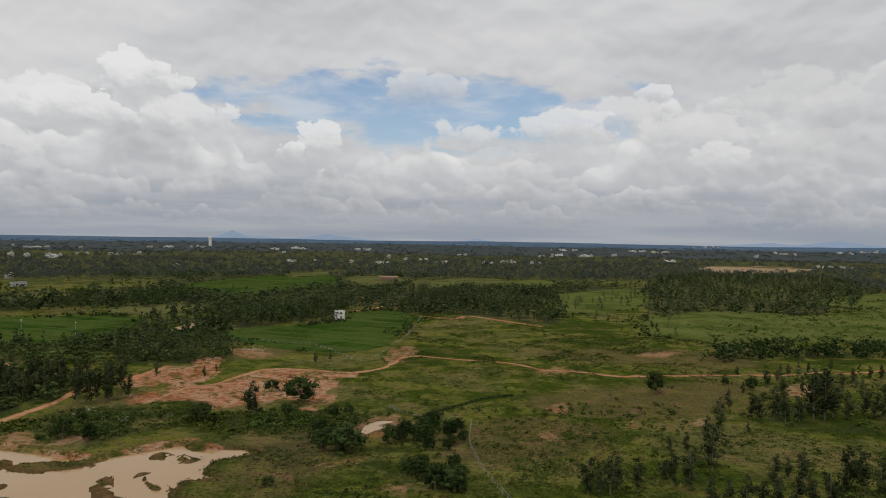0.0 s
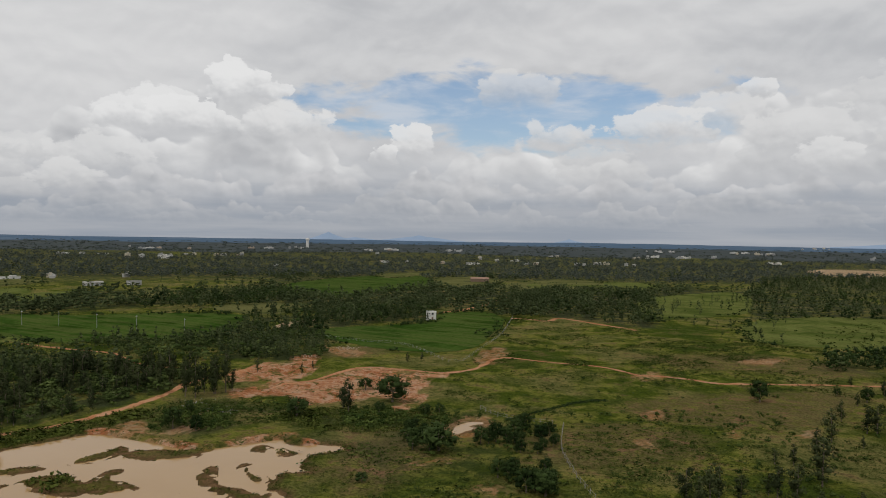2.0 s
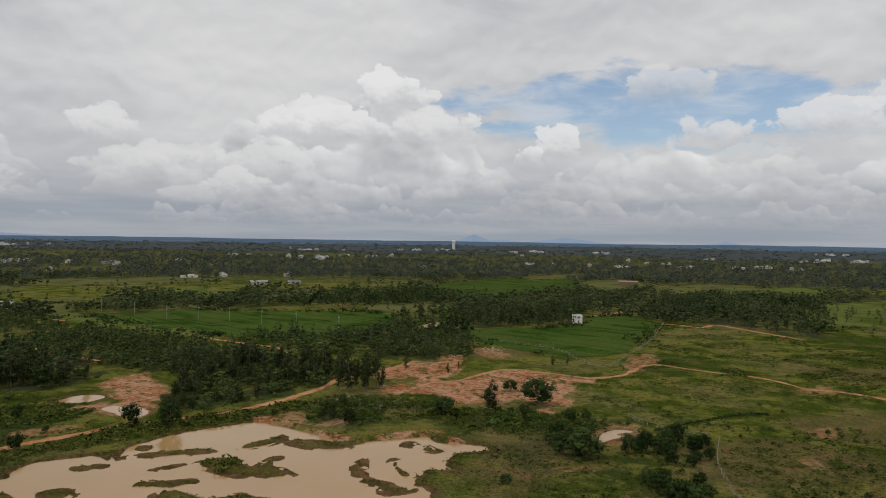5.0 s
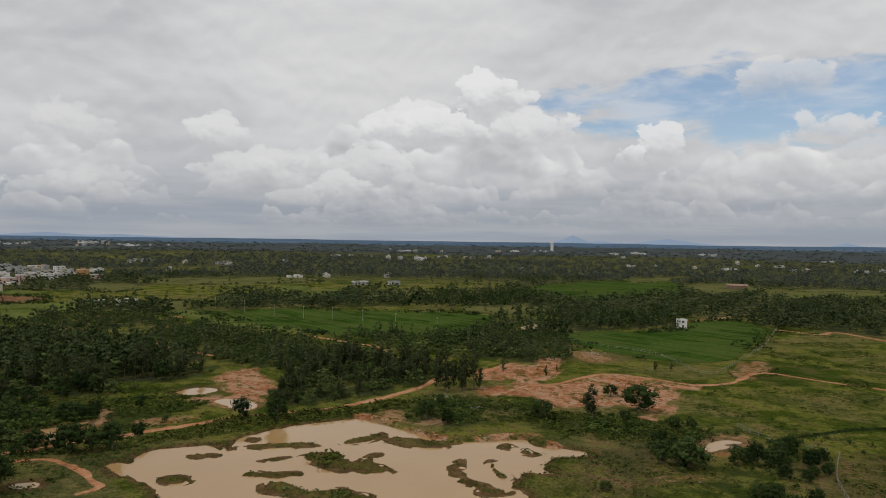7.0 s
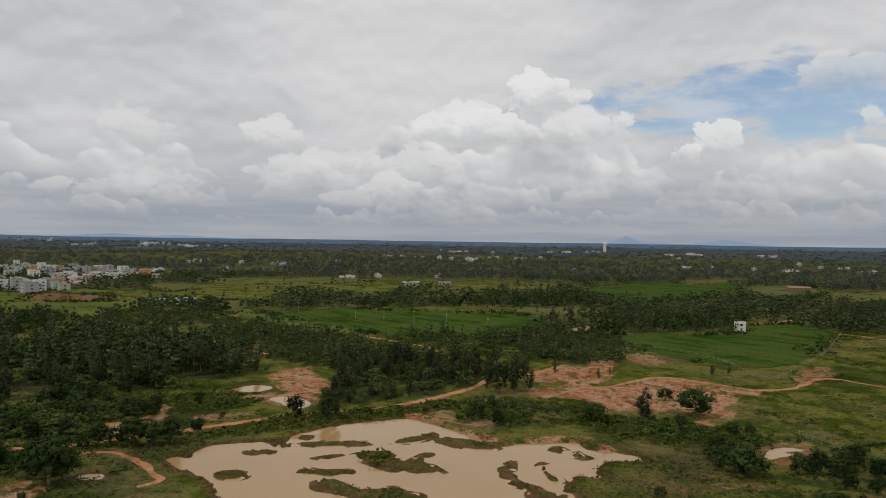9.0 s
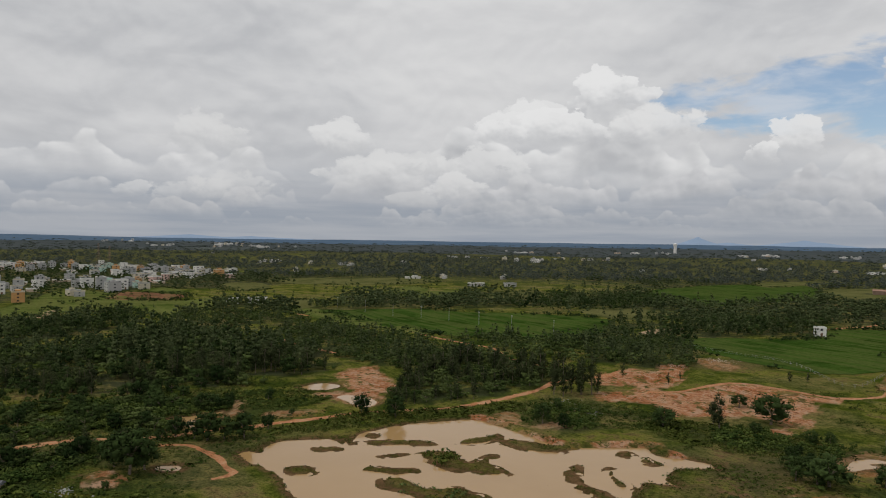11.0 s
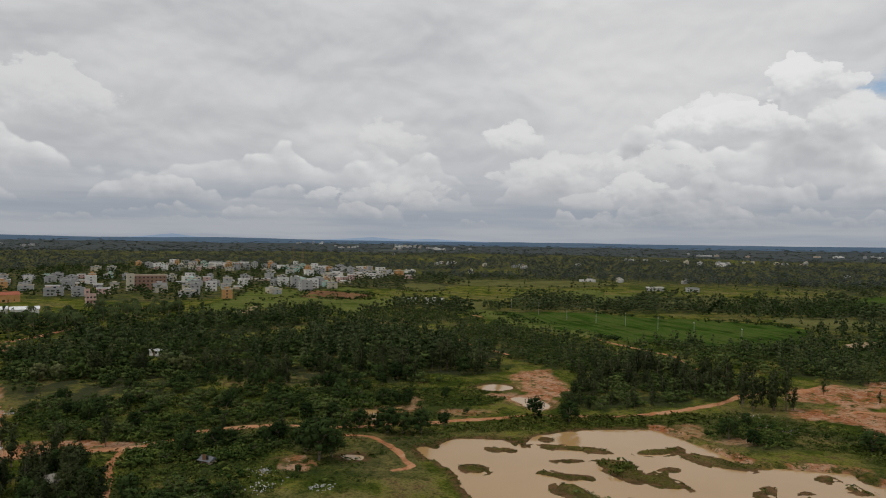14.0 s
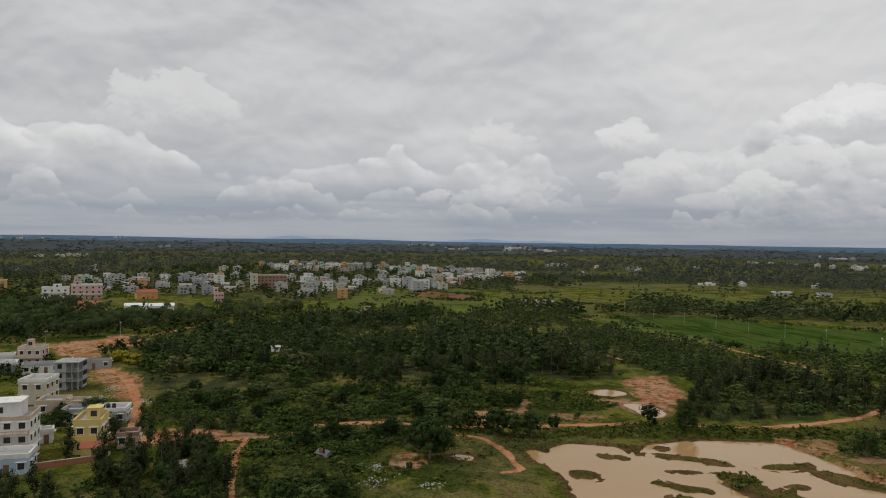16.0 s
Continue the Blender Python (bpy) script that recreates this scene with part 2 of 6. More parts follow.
ISLES = [spline(p, True, 4) for p in (
    [(-94.8, 100.6), (-95.3, 103.9), (-90.3, 105.6), (-87.1, 108.2), (-85.5, 107.2), (-86.8, 103.2), (-90.6, 101.9)],
    [(-91.8, 115.5), (-91.6, 119), (-86.1, 121.7), (-82.5, 118.6), (-80.4, 118.6), (-80.5, 124.1), (-79.1, 126.4), (-77.4, 122), (-72.7, 118.7), (-70.5, 117.3), (-74.2, 114.4), (-78.9, 114.5), (-79.3, 112.2), (-85.7, 113.3)],
    [(-86.8, 97.6), (-88, 100.5), (-85.9, 103), (-83, 102.7), (-78.1, 101.6), (-74.4, 105.2), (-71.3, 104.4), (-67.6, 104.8), (-66, 102), (-68.7, 99), (-74.5, 97), (-79.9, 97.4), (-84.4, 96.4)],
    [(-90.5, 127.8), (-91.5, 131.4), (-89, 137.1), (-88.4, 140.5), (-85.5, 138.4), (-85.4, 133.9), (-87.3, 129.9)],
    [(-82.6, 134.7), (-82.7, 137.9), (-76.9, 139.7), (-72, 138.7), (-68.8, 137.9), (-70, 135.5), (-76.2, 133.3)],
    [(-108.1, 113.2), (-107.8, 115.5), (-101, 122.8), (-94.1, 124.3), (-98.2, 119.5), (-104.3, 115.3)],
    [(-62.5, 126.3), (-63.9, 129.8), (-62.7, 131), (-61.4, 129.7), (-58.1, 122.4), (-55.2, 120.5), (-52.1, 120), (-49.9, 118.7), (-47.4, 119.3), (-46.2, 117.7), (-50.2, 114.4), (-52.9, 116.7), (-55.2, 118), (-56.8, 117.6), (-59.5, 121.5)],
    [(-56.4, 130.5), (-56.9, 133.6), (-55.4, 133.2), (-53.3, 129.6), (-50.6, 127.4), (-49.1, 125.7), (-50.3, 123.8), (-52.5, 124.9)],
    [(-58.9, 143), (-58.3, 146.5), (-55.8, 145.1), (-56.2, 142.9)],
    [(-54.5, 141.6), (-53.2, 144.9), (-50, 142.3), (-51, 140.7)],
    [(-105.4, 91.5), (-106.3, 93.7), (-104.6, 95.6), (-101.6, 95.3), (-100.3, 93.1), (-102.4, 90.9)],
    [(-112.6, 105.2), (-111.5, 107.4), (-108, 108.8), (-107.5, 106.8), (-110.1, 104.5)],
    [(-97.6, 109.7), (-96, 113.1), (-94.3, 114.8), (-95.7, 111)],
    [(-109.8, 119.5), (-110.7, 121.7), (-109, 121.7), (-108.1, 119.6)],
    [(-61, 115.9), (-58.7, 117.8), (-56.5, 117.1), (-58.7, 115.6)])]
RED_EARTH = [spline(p, True, 4) for p in (
    [(-87.2, 195.3), (-85.2, 205.9), (-80.9, 214.4), (-73.7, 215.2), (-68.2, 221.2), (-64.8, 228.1), (-60.1, 238.4), (-53.3, 240.9), (-43.8, 238.6), (-34.9, 236.3), (-29.4, 238.2), (-29.2, 230.4), (-33.7, 228.2), (-31.2, 221.6), (-31.5, 213.5), (-33.3, 208.1), (-31, 198.1), (-32, 190.3), (-34, 189.7), (-33.2, 181.6), (-36.6, 183.8), (-36.7, 194.2), (-39.9, 198), (-46.2, 196), (-49.6, 191.3), (-54.7, 187.7), (-62.1, 186.5), (-69.9, 194.5), (-77.5, 191.8), (-82.6, 189.1)],
    [(-94.9, 210.1), (-99.5, 222.5), (-98.1, 234.1), (-93.9, 242.7), (-88, 244.2), (-88.7, 255.4), (-85.1, 261.1), (-78.8, 253.7), (-75.3, 237.4), (-74.6, 223.4), (-80.9, 214.4), (-86.1, 215.2)],
    [(-165.4, 165.3), (-170.3, 176.5), (-168.4, 185.8), (-157.4, 175.8), (-142.7, 168.3), (-135.7, 161.1), (-136.2, 155.1), (-131.4, 146.2), (-128.3, 137.4), (-134.3, 139.4), (-141.9, 140.6), (-149.8, 141.9), (-148.1, 146.7), (-146.5, 151.5), (-153, 156.8)],
    [(-129.8, 65.1), (-130.9, 68.5), (-124.5, 68.6), (-120.5, 66.1), (-123.7, 62)],
    [(-370.3, -34), (-343.9, -8.3), (-334.7, 8.1), (-340, 16.8), (-332.5, 29.4), (-332, 43.4), (-310.5, 42.4), (-311, 33.8), (-315.6, 23.8), (-305.8, 17.1), (-312.4, 9.5), (-329.8, -0.1)],
    [(-328, 10), (-348, 34), (-340, 40), (-312, 24), (-292, 15), (-306, 8)],
    [(-268, 20), (-256, 27), (-238, 28), (-214, 27), (-198, 25), (-206, 22), (-232, 18), (-250, 16)],
    [(-172, 14), (-172, 28), (-160, 44), (-157, 42), (-162, 26), (-164, 14)],
    [(-90.3, 288), (-83.6, 285.6), (-72.9, 279.8), (-64.3, 273.3), (-66.3, 262.8), (-77.2, 263.8)],
    [(-20.8, 254.9), (-20.4, 279.5), (-16.5, 299.1), (-10.4, 294.9), (-11.7, 275.5), (-15.7, 256.4)],
    [(-21.3, 169.6), (-17.6, 178.5), (-11.9, 179.7), (-8.4, 175.3), (-10.1, 169.3), (-12.9, 164.5), (-16.8, 160.1), (-19.4, 162)],
    [(-95.8, 153.3), (-95.3, 158.7), (-88.7, 149.3), (-88.7, 144.1), (-93.3, 146.1)],
    [(-86.1, 143.5), (-76.8, 145), (-69.5, 142.2), (-58.1, 151), (-54.4, 155.7), (-57.1, 148.5), (-67.5, 140.9), (-74.1, 141.3)],
    [(-23.2, 138.8), (-18, 144.1), (-12.3, 145.3), (-17.4, 139.8)],
    [(29.5, 189.5), (33.4, 196.4), (34.7, 195.1), (31.8, 187.1)],
    [(48.1, 180.9), (52.2, 188.4), (49.7, 175.4), (50.3, 172.2), (47.1, 172)],
    [(23.8, 162.7), (26.2, 156.9), (26.9, 157.4), (25.3, 163.8)],
    [(34.4, 244.3), (41.9, 253.7), (44.4, 245.1), (38.4, 238.4)],
    [(59.9, 175.9), (69.3, 182.2), (68.3, 178.7), (59.5, 172.7)],
    [(103.9, 211.3), (116.9, 229.1), (118.4, 222.1), (111.5, 210.3)],
    [(79.6, 282.3), (95.2, 295.4), (97, 286.7), (84.9, 277.3)],
    [(-9.9, 125.7), (-7, 128.2), (-4.8, 126), (-6, 121.5)],
    [(-86, 150), (-82, 160), (-78, 158), (-80, 150)],
    [(-150, 94), (-150, 108), (-160, 119), (-157, 121), (-146, 109), (-145, 95)],
    [(-143, 118), (-137, 128), (-133, 126), (-139, 117)])]
DRY = [spline(p, True, 4) for p in (
    [(-85, 262), (-74, 289), (-58, 280), (-66, 258)],
    [(-58, 146), (-30, 160), (-18, 150), (-28, 120), (-44, 132), (-40, 148)],
    [(25, 205), (60, 225), (100, 232), (90, 205), (60, 180), (30, 185)],
    [(-5, 160), (15, 180), (40, 175), (35, 150), (10, 140)],
    [(40, 290), (110, 300), (120, 260), (60, 262)])]
ROADS = [
    (2.6, [(-160.9, 58.2), (-156.5, 71.8), (-144.2, 88.3), (-140.8, 97.4), (-136.9, 104), (-135.7, 107.7), (-134.2, 112.9), (-131.8, 117.7), (-128.6, 123.8), (-126.5, 131.4), (-121.4, 138.4), (-114.1, 148), (-109.8, 154.9), (-107.7, 162.8), (-104.5, 173.8), (-103.3, 182), (-103.4, 190.9), (-105, 201.6), (-103.3, 214.7), (-98.2, 222.1), (-97.2, 234.7), (-93.9, 242.7)]),
    (2.0, [(-80.7, 201.9), (-75.4, 209.7), (-69.2, 218.4), (-65.3, 230), (-60.4, 239.4), (-53.5, 241.9), (-44.2, 240.5), (-35.2, 238.2), (-28.7, 238.7), (-21.4, 246), (-17.4, 257.4), (-14.7, 268.5), (-9.9, 273.2), (-1.6, 270.9), (4.8, 267.6), (21, 262.6), (28.9, 257.2), (35.9, 247.6), (43.6, 246.1), (52.8, 242.6), (61.5, 238.2), (81.6, 240.8), (102.2, 243.4), (123.2, 246.1), (136, 251.4), (146, 251.1), (164.2, 258.1)]),
    (3.4, [(-60.7, 426.4), (-54.3, 445.5), (-43.8, 461.2), (-32.1, 511), (-21.8, 577.9)]),
    (3.0, [(-12.9, 415), (-2.8, 412), (8.7, 405.5), (16.4, 422.6), (37.7, 395.7), (54.2, 376.7)]),
    (2.0, [(-320.6, 285.1), (-298, 282.6), (-265.5, 277.3), (-235.2, 270.9), (-211.8, 264.8), (-188.7, 256.4), (-170.1, 251.7), (-158.2, 248.7), (-140.1, 232.1), (-128.6, 226.9), (-121.4, 226.3), (-112.1, 220.9)]),
    (2.4, [(-256.7, 212.3), (-241.2, 208.5), (-228.7, 203.6), (-212.3, 200.7), (-200.2, 197.5)]),
    (1.5, [(-141.5, 79.5), (-137.7, 84.8), (-133.7, 88.5), (-126.8, 88.4), (-120.6, 87), (-114.7, 84.5), (-111.2, 83.7), (-111.6, 78.6)]),
    (2.6, [(-156.6, 52), (-157.6, 41.9), (-159.7, 34.9), (-163.5, 28.4), (-167.3, 23), (-162, 20), (-177.2, 20.1), (-200.4, 23.6), (-218.9, 25.1), (-242.2, 24.8), (-259.6, 22.2), (-268, 16.7)]),
    (1.2, [(-158, 42), (-148.7, 36.9), (-137.9, 34), (-131.6, 32.1), (-121.9, 29.6), (-110.9, 26.8)]),
    (4.0, [(-298.1, -20.7), (-321.5, -0.1), (-325.2, 9.9), (-334.5, 20.8), (-339.8, 39.2), (-351.8, 55.4), (-374.8, 75.5)])]
ROAD_LINES = [(w, spline(p, False, 5)) for w, p in ROADS]


def undulate(x, y):
    r = np.hypot(x, y)
    near = (fbm(x, y, 70, 3, 5) - 0.5) * 1.5
    far = (fbm(x, y, 600, 3, 9) - 0.5) * 14 * smooth(r, 600, 1800)
    rim = (EYE - 1.5 + (fbm(x, y, 1500, 3, 11) - 0.5) * 11) * smooth(r, 1900, 4850)
    return near + far + rim


def land(x, y):
    """Height of the ground, and how much red earth, mud and dry grass it shows."""
    x, y = np.asarray(x, float), np.asarray(y, float)
    wob = (fbm(x, y, 6, 4, 21) - 0.5) * 4.0
    dp = signed(POND, x, y) + wob * 0.8
    for pool in POOLS:
        dp = np.minimum(dp, signed(pool, x, y) + wob * 0.5 + 0.5)
    calm = smooth(dp, 0, 30)
    h = undulate(x, y) * calm
    soil = np.zeros(x.shape)
    for i, area in enumerate(RED_EARTH):
        d = signed(area, x, y, 25) + wob * 1.3
        soil = np.maximum(soil, smooth(-d, -0.8, 0.8) * (0.62 if i > 7 else 1.0))
        if i in (0, 1, 2, 3):
            gully = np.abs(fbm(x, y, 13, 4, 31) - 0.5) * 2
            h = h + smooth(-d, 0, 5) * ((gully - 0.25) * 2.2 + (fbm(x, y, 4, 3, 33) - 0.5) * 0.9) * calm
    dry = np.zeros(x.shape)
    for area in DRY:
        dry = np.maximum(dry, smooth(-signed(area, x, y) - wob * 2, -4, 6))
    # a trodden bank of red earth runs along the north shore
    bank = line_distance(BANK, x, y) if x.size else dp
    ridge = smooth(bank + wob * 0.9, 2.0, 0.3)
    h = h + ridge * 0.55
    soil = np.maximum(soil, smooth(bank + wob * 1.0, 3.0, 1.8) * smooth(fbm(x, y, 7, 3, 25), 0.30, 0.40))
    h = h + (fbm(x, y, 2.4, 2, 23) - 0.5) * 0.22 * smooth(np.hypot(x, y), 420, 250)
    h = np.where(dp < 0, np.maximum(WATER + dp * 0.22, -1.4), np.where(dp < 25, h + WATER * np.exp(-dp / 2.0), h))
    mud = smooth(dp, 3.0, 0.4) * (1 - 0.85 * smooth(bank, 4.0, 2.0))
    for isle in ISLES:
        di = signed(isle, x, y, 12) + wob * 0.12 - 0.02
        h = np.where(di < 6, np.maximum(h, WATER + np.clip(-di * 0.42, -1.2, 0.34)), h)
        mud = np.where(di < 1.0, np.minimum(mud, 0.5 + 0.5 * smooth(di, -1.2, 0.1)), mud)
    return h, soil, mud * (1 - 0.85 * soil), dry


BANK = spline([(-99, 150), (-90, 148.5), (-81, 145.5), (-73, 142.5), (-67, 145), (-62, 150), (-56, 153.5), (-49, 150.5)], False, 5)


def height(x, y):
    return land(np.atleast_1d(x), np.atleast_1d(y))[0]


# ---- materials ----
def material(name, build, rough=0.9, spec=0.2):
    m = bpy.data.materials.new(name)
    m.use_nodes = True
    g = Graph(m.node_tree)
    b = g.add("ShaderNodeBsdfPrincipled")
    o = g.add("ShaderNodeOutputMaterial")
    g.plug(o.inputs[0], b.outputs[0])
    b.inputs["Roughness"].default_value = rough
    b.inputs["Specular IOR Level"].default_value = spec
    build(g, b)
    return m


def bump(g, b, value, strength, distance):
    n = g.add("ShaderNodeBump")
    n.inputs["Strength"].default_value = strength
    n.inputs["Distance"].default_value = distance
    g.plug(n.inputs["Height"], value)
    g.plug(b.inputs["Normal"], n.outputs[0])


def position(g):
    return g.add("ShaderNodeNewGeometry").outputs["Position"]


def earth_colour(g, pos):
    """Red laterite: pale crust, rust and darker damp spots."""
    a = g.noise(pos, 0.055, 8.0, 0.70, 0.8)
    b = g.noise(pos, 0.22, 7.0, 0.70, 0.5)
    d = g.noise(pos, 0.8, 6.0, 0.68, 0.6)
    c = g.mix(g.ramp(a, 0.40, 0.58), (0.42, 0.158, 0.062), (0.56, 0.295, 0.158))
    c = g.mix(g.ramp(d, 0.50, 0.66, 0.0, 0.75), c, (0.66, 0.45, 0.31))
    c = g.mix(g.ramp(d, 0.46, 0.36, 0.0, 0.7), c, (0.24, 0.10, 0.05))
    c = g.mix(g.ramp(b, 0.50, 0.62, 0.0, 0.85), c, (0.56, 0.37, 0.245))
    return g.mix(g.ramp(b, 0.45, 0.36, 0.0, 0.8), c, (0.22, 0.085, 0.042))


def build_ground(g, b):
    pos = position(g)
    n1 = g.noise(pos, 0.02, 6.0, 0.62, 0.6)
    n2 = g.noise(pos, 0.085, 7.0, 0.66, 0.5)
    n3 = g.noise(pos, 0.38, 6.0, 0.7, 0.3)
    n4 = g.noise(pos, 1.6, 4.0, 0.65)
    c = g.mix(g.ramp(n2, 0.42, 0.58), (0.080, 0.108, 0.015), (0.215, 0.214, 0.042))
    c = g.mix(g.ramp(n1, 0.48, 0.60, 0.0, 0.8), c, g.mix(g.ramp(n2, 0.42, 0.6), (0.180, 0.168, 0.056), (0.250, 0.205, 0.080)))
    c = g.mix(g.ramp(n1, 0.46, 0.38, 0.0, 0.7), c, (0.050, 0.080, 0.015))
    c = g.mix(g.ramp(n3, 0.50, 0.62, 0.0, 0.7), c, (0.042, 0.066, 0.014))
    dry = g.attr("dry")
    c = g.mix(g.math("MULTIPLY", dry, g.ramp(n3, 0.35, 0.58, 0.2, 0.9)), c, (0.185, 0.140, 0.060))
    # trodden and bare spots
    bare = g.math("MULTIPLY", g.ramp(n2, 0.52, 0.62), g.ramp(n3, 0.44, 0.56))
    c = g.mix(g.math("MULTIPLY", bare, g.math("ADD", 0.45, g.math("MULTIPLY", dry, 0.5))), c, (0.27, 0.155, 0.085))
    c = g.mix(g.ramp(n4, 0.47, 0.58, 0.0, 0.65), c, g.mix(1.0, c, (0.42, 0.48, 0.4), "MULTIPLY"))
    # floor of the woods: leaf litter and shrubs
    litter = g.mix(n3, (0.036, 0.043, 0.024), (0.078, 0.083, 0.046))
    c = g.mix(g.math("MULTIPLY", g.attr("wood"), g.ramp(n2, 0.58, 0.48, 0.3, 0.95)), c, litter)
    soil = g.attr("soil")
    weeds = g.ramp(g.math("ADD", n3, g.math("MULTIPLY", g.math("SUBTRACT", n2, 0.5), 0.7)), 0.53, 0.60, 1.0, 0.12)
    c = g.mix(g.math("MULTIPLY", soil, weeds), c, earth_colour(g, pos))
    mud = g.mix(g.ramp(n3, 0.35, 0.65), (0.085, 0.055, 0.026), (0.22, 0.13, 0.065))
    c = g.mix(g.math("MULTIPLY", g.attr("mud"), g.ramp(n3, 0.3, 0.55, 0.5, 1.0)), c, mud)
    g.plug(b.inputs["Base Color"], c)
    bump(g, b, g.math("ADD", n3, g.math("MULTIPLY", n4, 0.7)), 1.0, 1.6)


# glow: self-lit share that lifts a distant colour like haze
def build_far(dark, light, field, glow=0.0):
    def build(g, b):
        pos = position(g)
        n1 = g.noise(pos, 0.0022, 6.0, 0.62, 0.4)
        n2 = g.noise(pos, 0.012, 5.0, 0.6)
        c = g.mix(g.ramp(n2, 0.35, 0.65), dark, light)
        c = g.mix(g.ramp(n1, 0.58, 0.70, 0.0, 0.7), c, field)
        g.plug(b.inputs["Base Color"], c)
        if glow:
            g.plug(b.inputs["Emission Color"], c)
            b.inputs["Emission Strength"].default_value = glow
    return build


def build_road(g, b):
    pos = position(g)
    c = g.mix(0.4, g.mix(1.0, earth_colour(g, pos), (0.85, 0.8, 0.75), "MULTIPLY"), (0.34, 0.17, 0.085))
    g.plug(b.inputs["Base Color"], c)
    bump(g, b, g.noise(pos, 1.2, 5.0), 0.6, 0.2)


def build_water(g, b):
    pos = position(g)
    n = g.noise(pos, 0.05, 5.0, 0.6)
    c = g.mix(n, (0.33, 0.200, 0.078), (0.41, 0.262, 0.118))
    g.plug(b.inputs["Base Color"], c)
    b.inputs["Roughness"].default_value = 0.05
    b.inputs["IOR"].default_value = 1.33
    b.inputs["Specular IOR Level"].default_value = 0.5
    bump(g, b, g.noise(pos, 0.9, 3.0), 0.05, 0.05)


def build_crop(dark, light, row):
    def build(g, b):
        pos = position(g)
        n1 = g.noise(pos, 0.03, 7.0, 0.68, 0.5)
        n2 = g.noise(pos, 0.5, 5.0, 0.65)
        sep = g.add("ShaderNodeSeparateXYZ")
        g.plug(sep.inputs[0], pos)
        along = g.math("ADD", g.math("MULTIPLY", sep.outputs[0], 0.12), g.math("MULTIPLY", sep.outputs[1], -0.06))
        across = g.math("ADD", g.math("MULTIPLY", sep.outputs[0], 0.09), g.math("MULTIPLY", sep.outputs[1], 0.18))
        plots = g.noise(g.combine(g.math("MULTIPLY", along, 0.12), across), 1.0, 3.0, 0.55)
        c = g.mix(g.ramp(n1, 0.38, 0.60), dark, light)
        c = g.mix(g.ramp(plots, 0.46, 0.54, 0.0, 0.55), c, g.mix(0.6, light, (0.115, 0.112, 0.038)))
        c = g.mix(g.ramp(n1, 0.46, 0.36, 0.0, 0.6), c, tuple(v * 0.7 for v in dark))
        c = g.mix(g.ramp(n2, 0.4, 0.75, 0.0, 0.6), c, tuple(v * 0.6 for v in dark))
        g.plug(b.inputs["Base Color"], c)
        bump(g, b, n2, 0.9, row)
    return build


def build_leaf(dark, light):
    def build(g, b):
        geo = g.add("ShaderNodeNewGeometry")
        info = g.add("ShaderNodeObjectInfo")
        tone = g.attr("tone")
        r = g.math("FRACT", g.math("ADD", info.outputs["Random"], tone))
        c = g.mix(r, dark, light)
        leaf = g.ramp(geo.outputs["Random Per Island"], 0.0, 1.0, 0.72, 1.25)
        c = g.mix(1.0, c, g.combine(leaf, leaf, g.math("MULTIPLY", leaf, 0.9)), "MULTIPLY")
        g.plug(b.inputs["Base Color"], c)
    return build


def build_bark(g, b):
    n = g.noise(position(g), 3.0, 5.0)
    g.plug(b.inputs["Base Color"], g.mix(n, (0.10, 0.075, 0.055), (0.26, 0.21, 0.165)))


def build_paint(colour, stain=0.5):
    def build(g, b):
        pos = position(g)
        n1 = g.noise(pos, 0.35, 6.0, 0.65, 0.4)
        n2 = g.noise(pos, 3.0, 4.0)
        c = g.mix(g.ramp(n1, 0.42, 0.75, 0.0, stain), colour, tuple(v * 0.55 for v in colour))
        c = g.mix(g.ramp(n2, 0.5, 0.9, 0.0, 0.25), c, (0.25, 0.23, 0.2))
        g.plug(b.inputs["Base Color"], c)
    return build


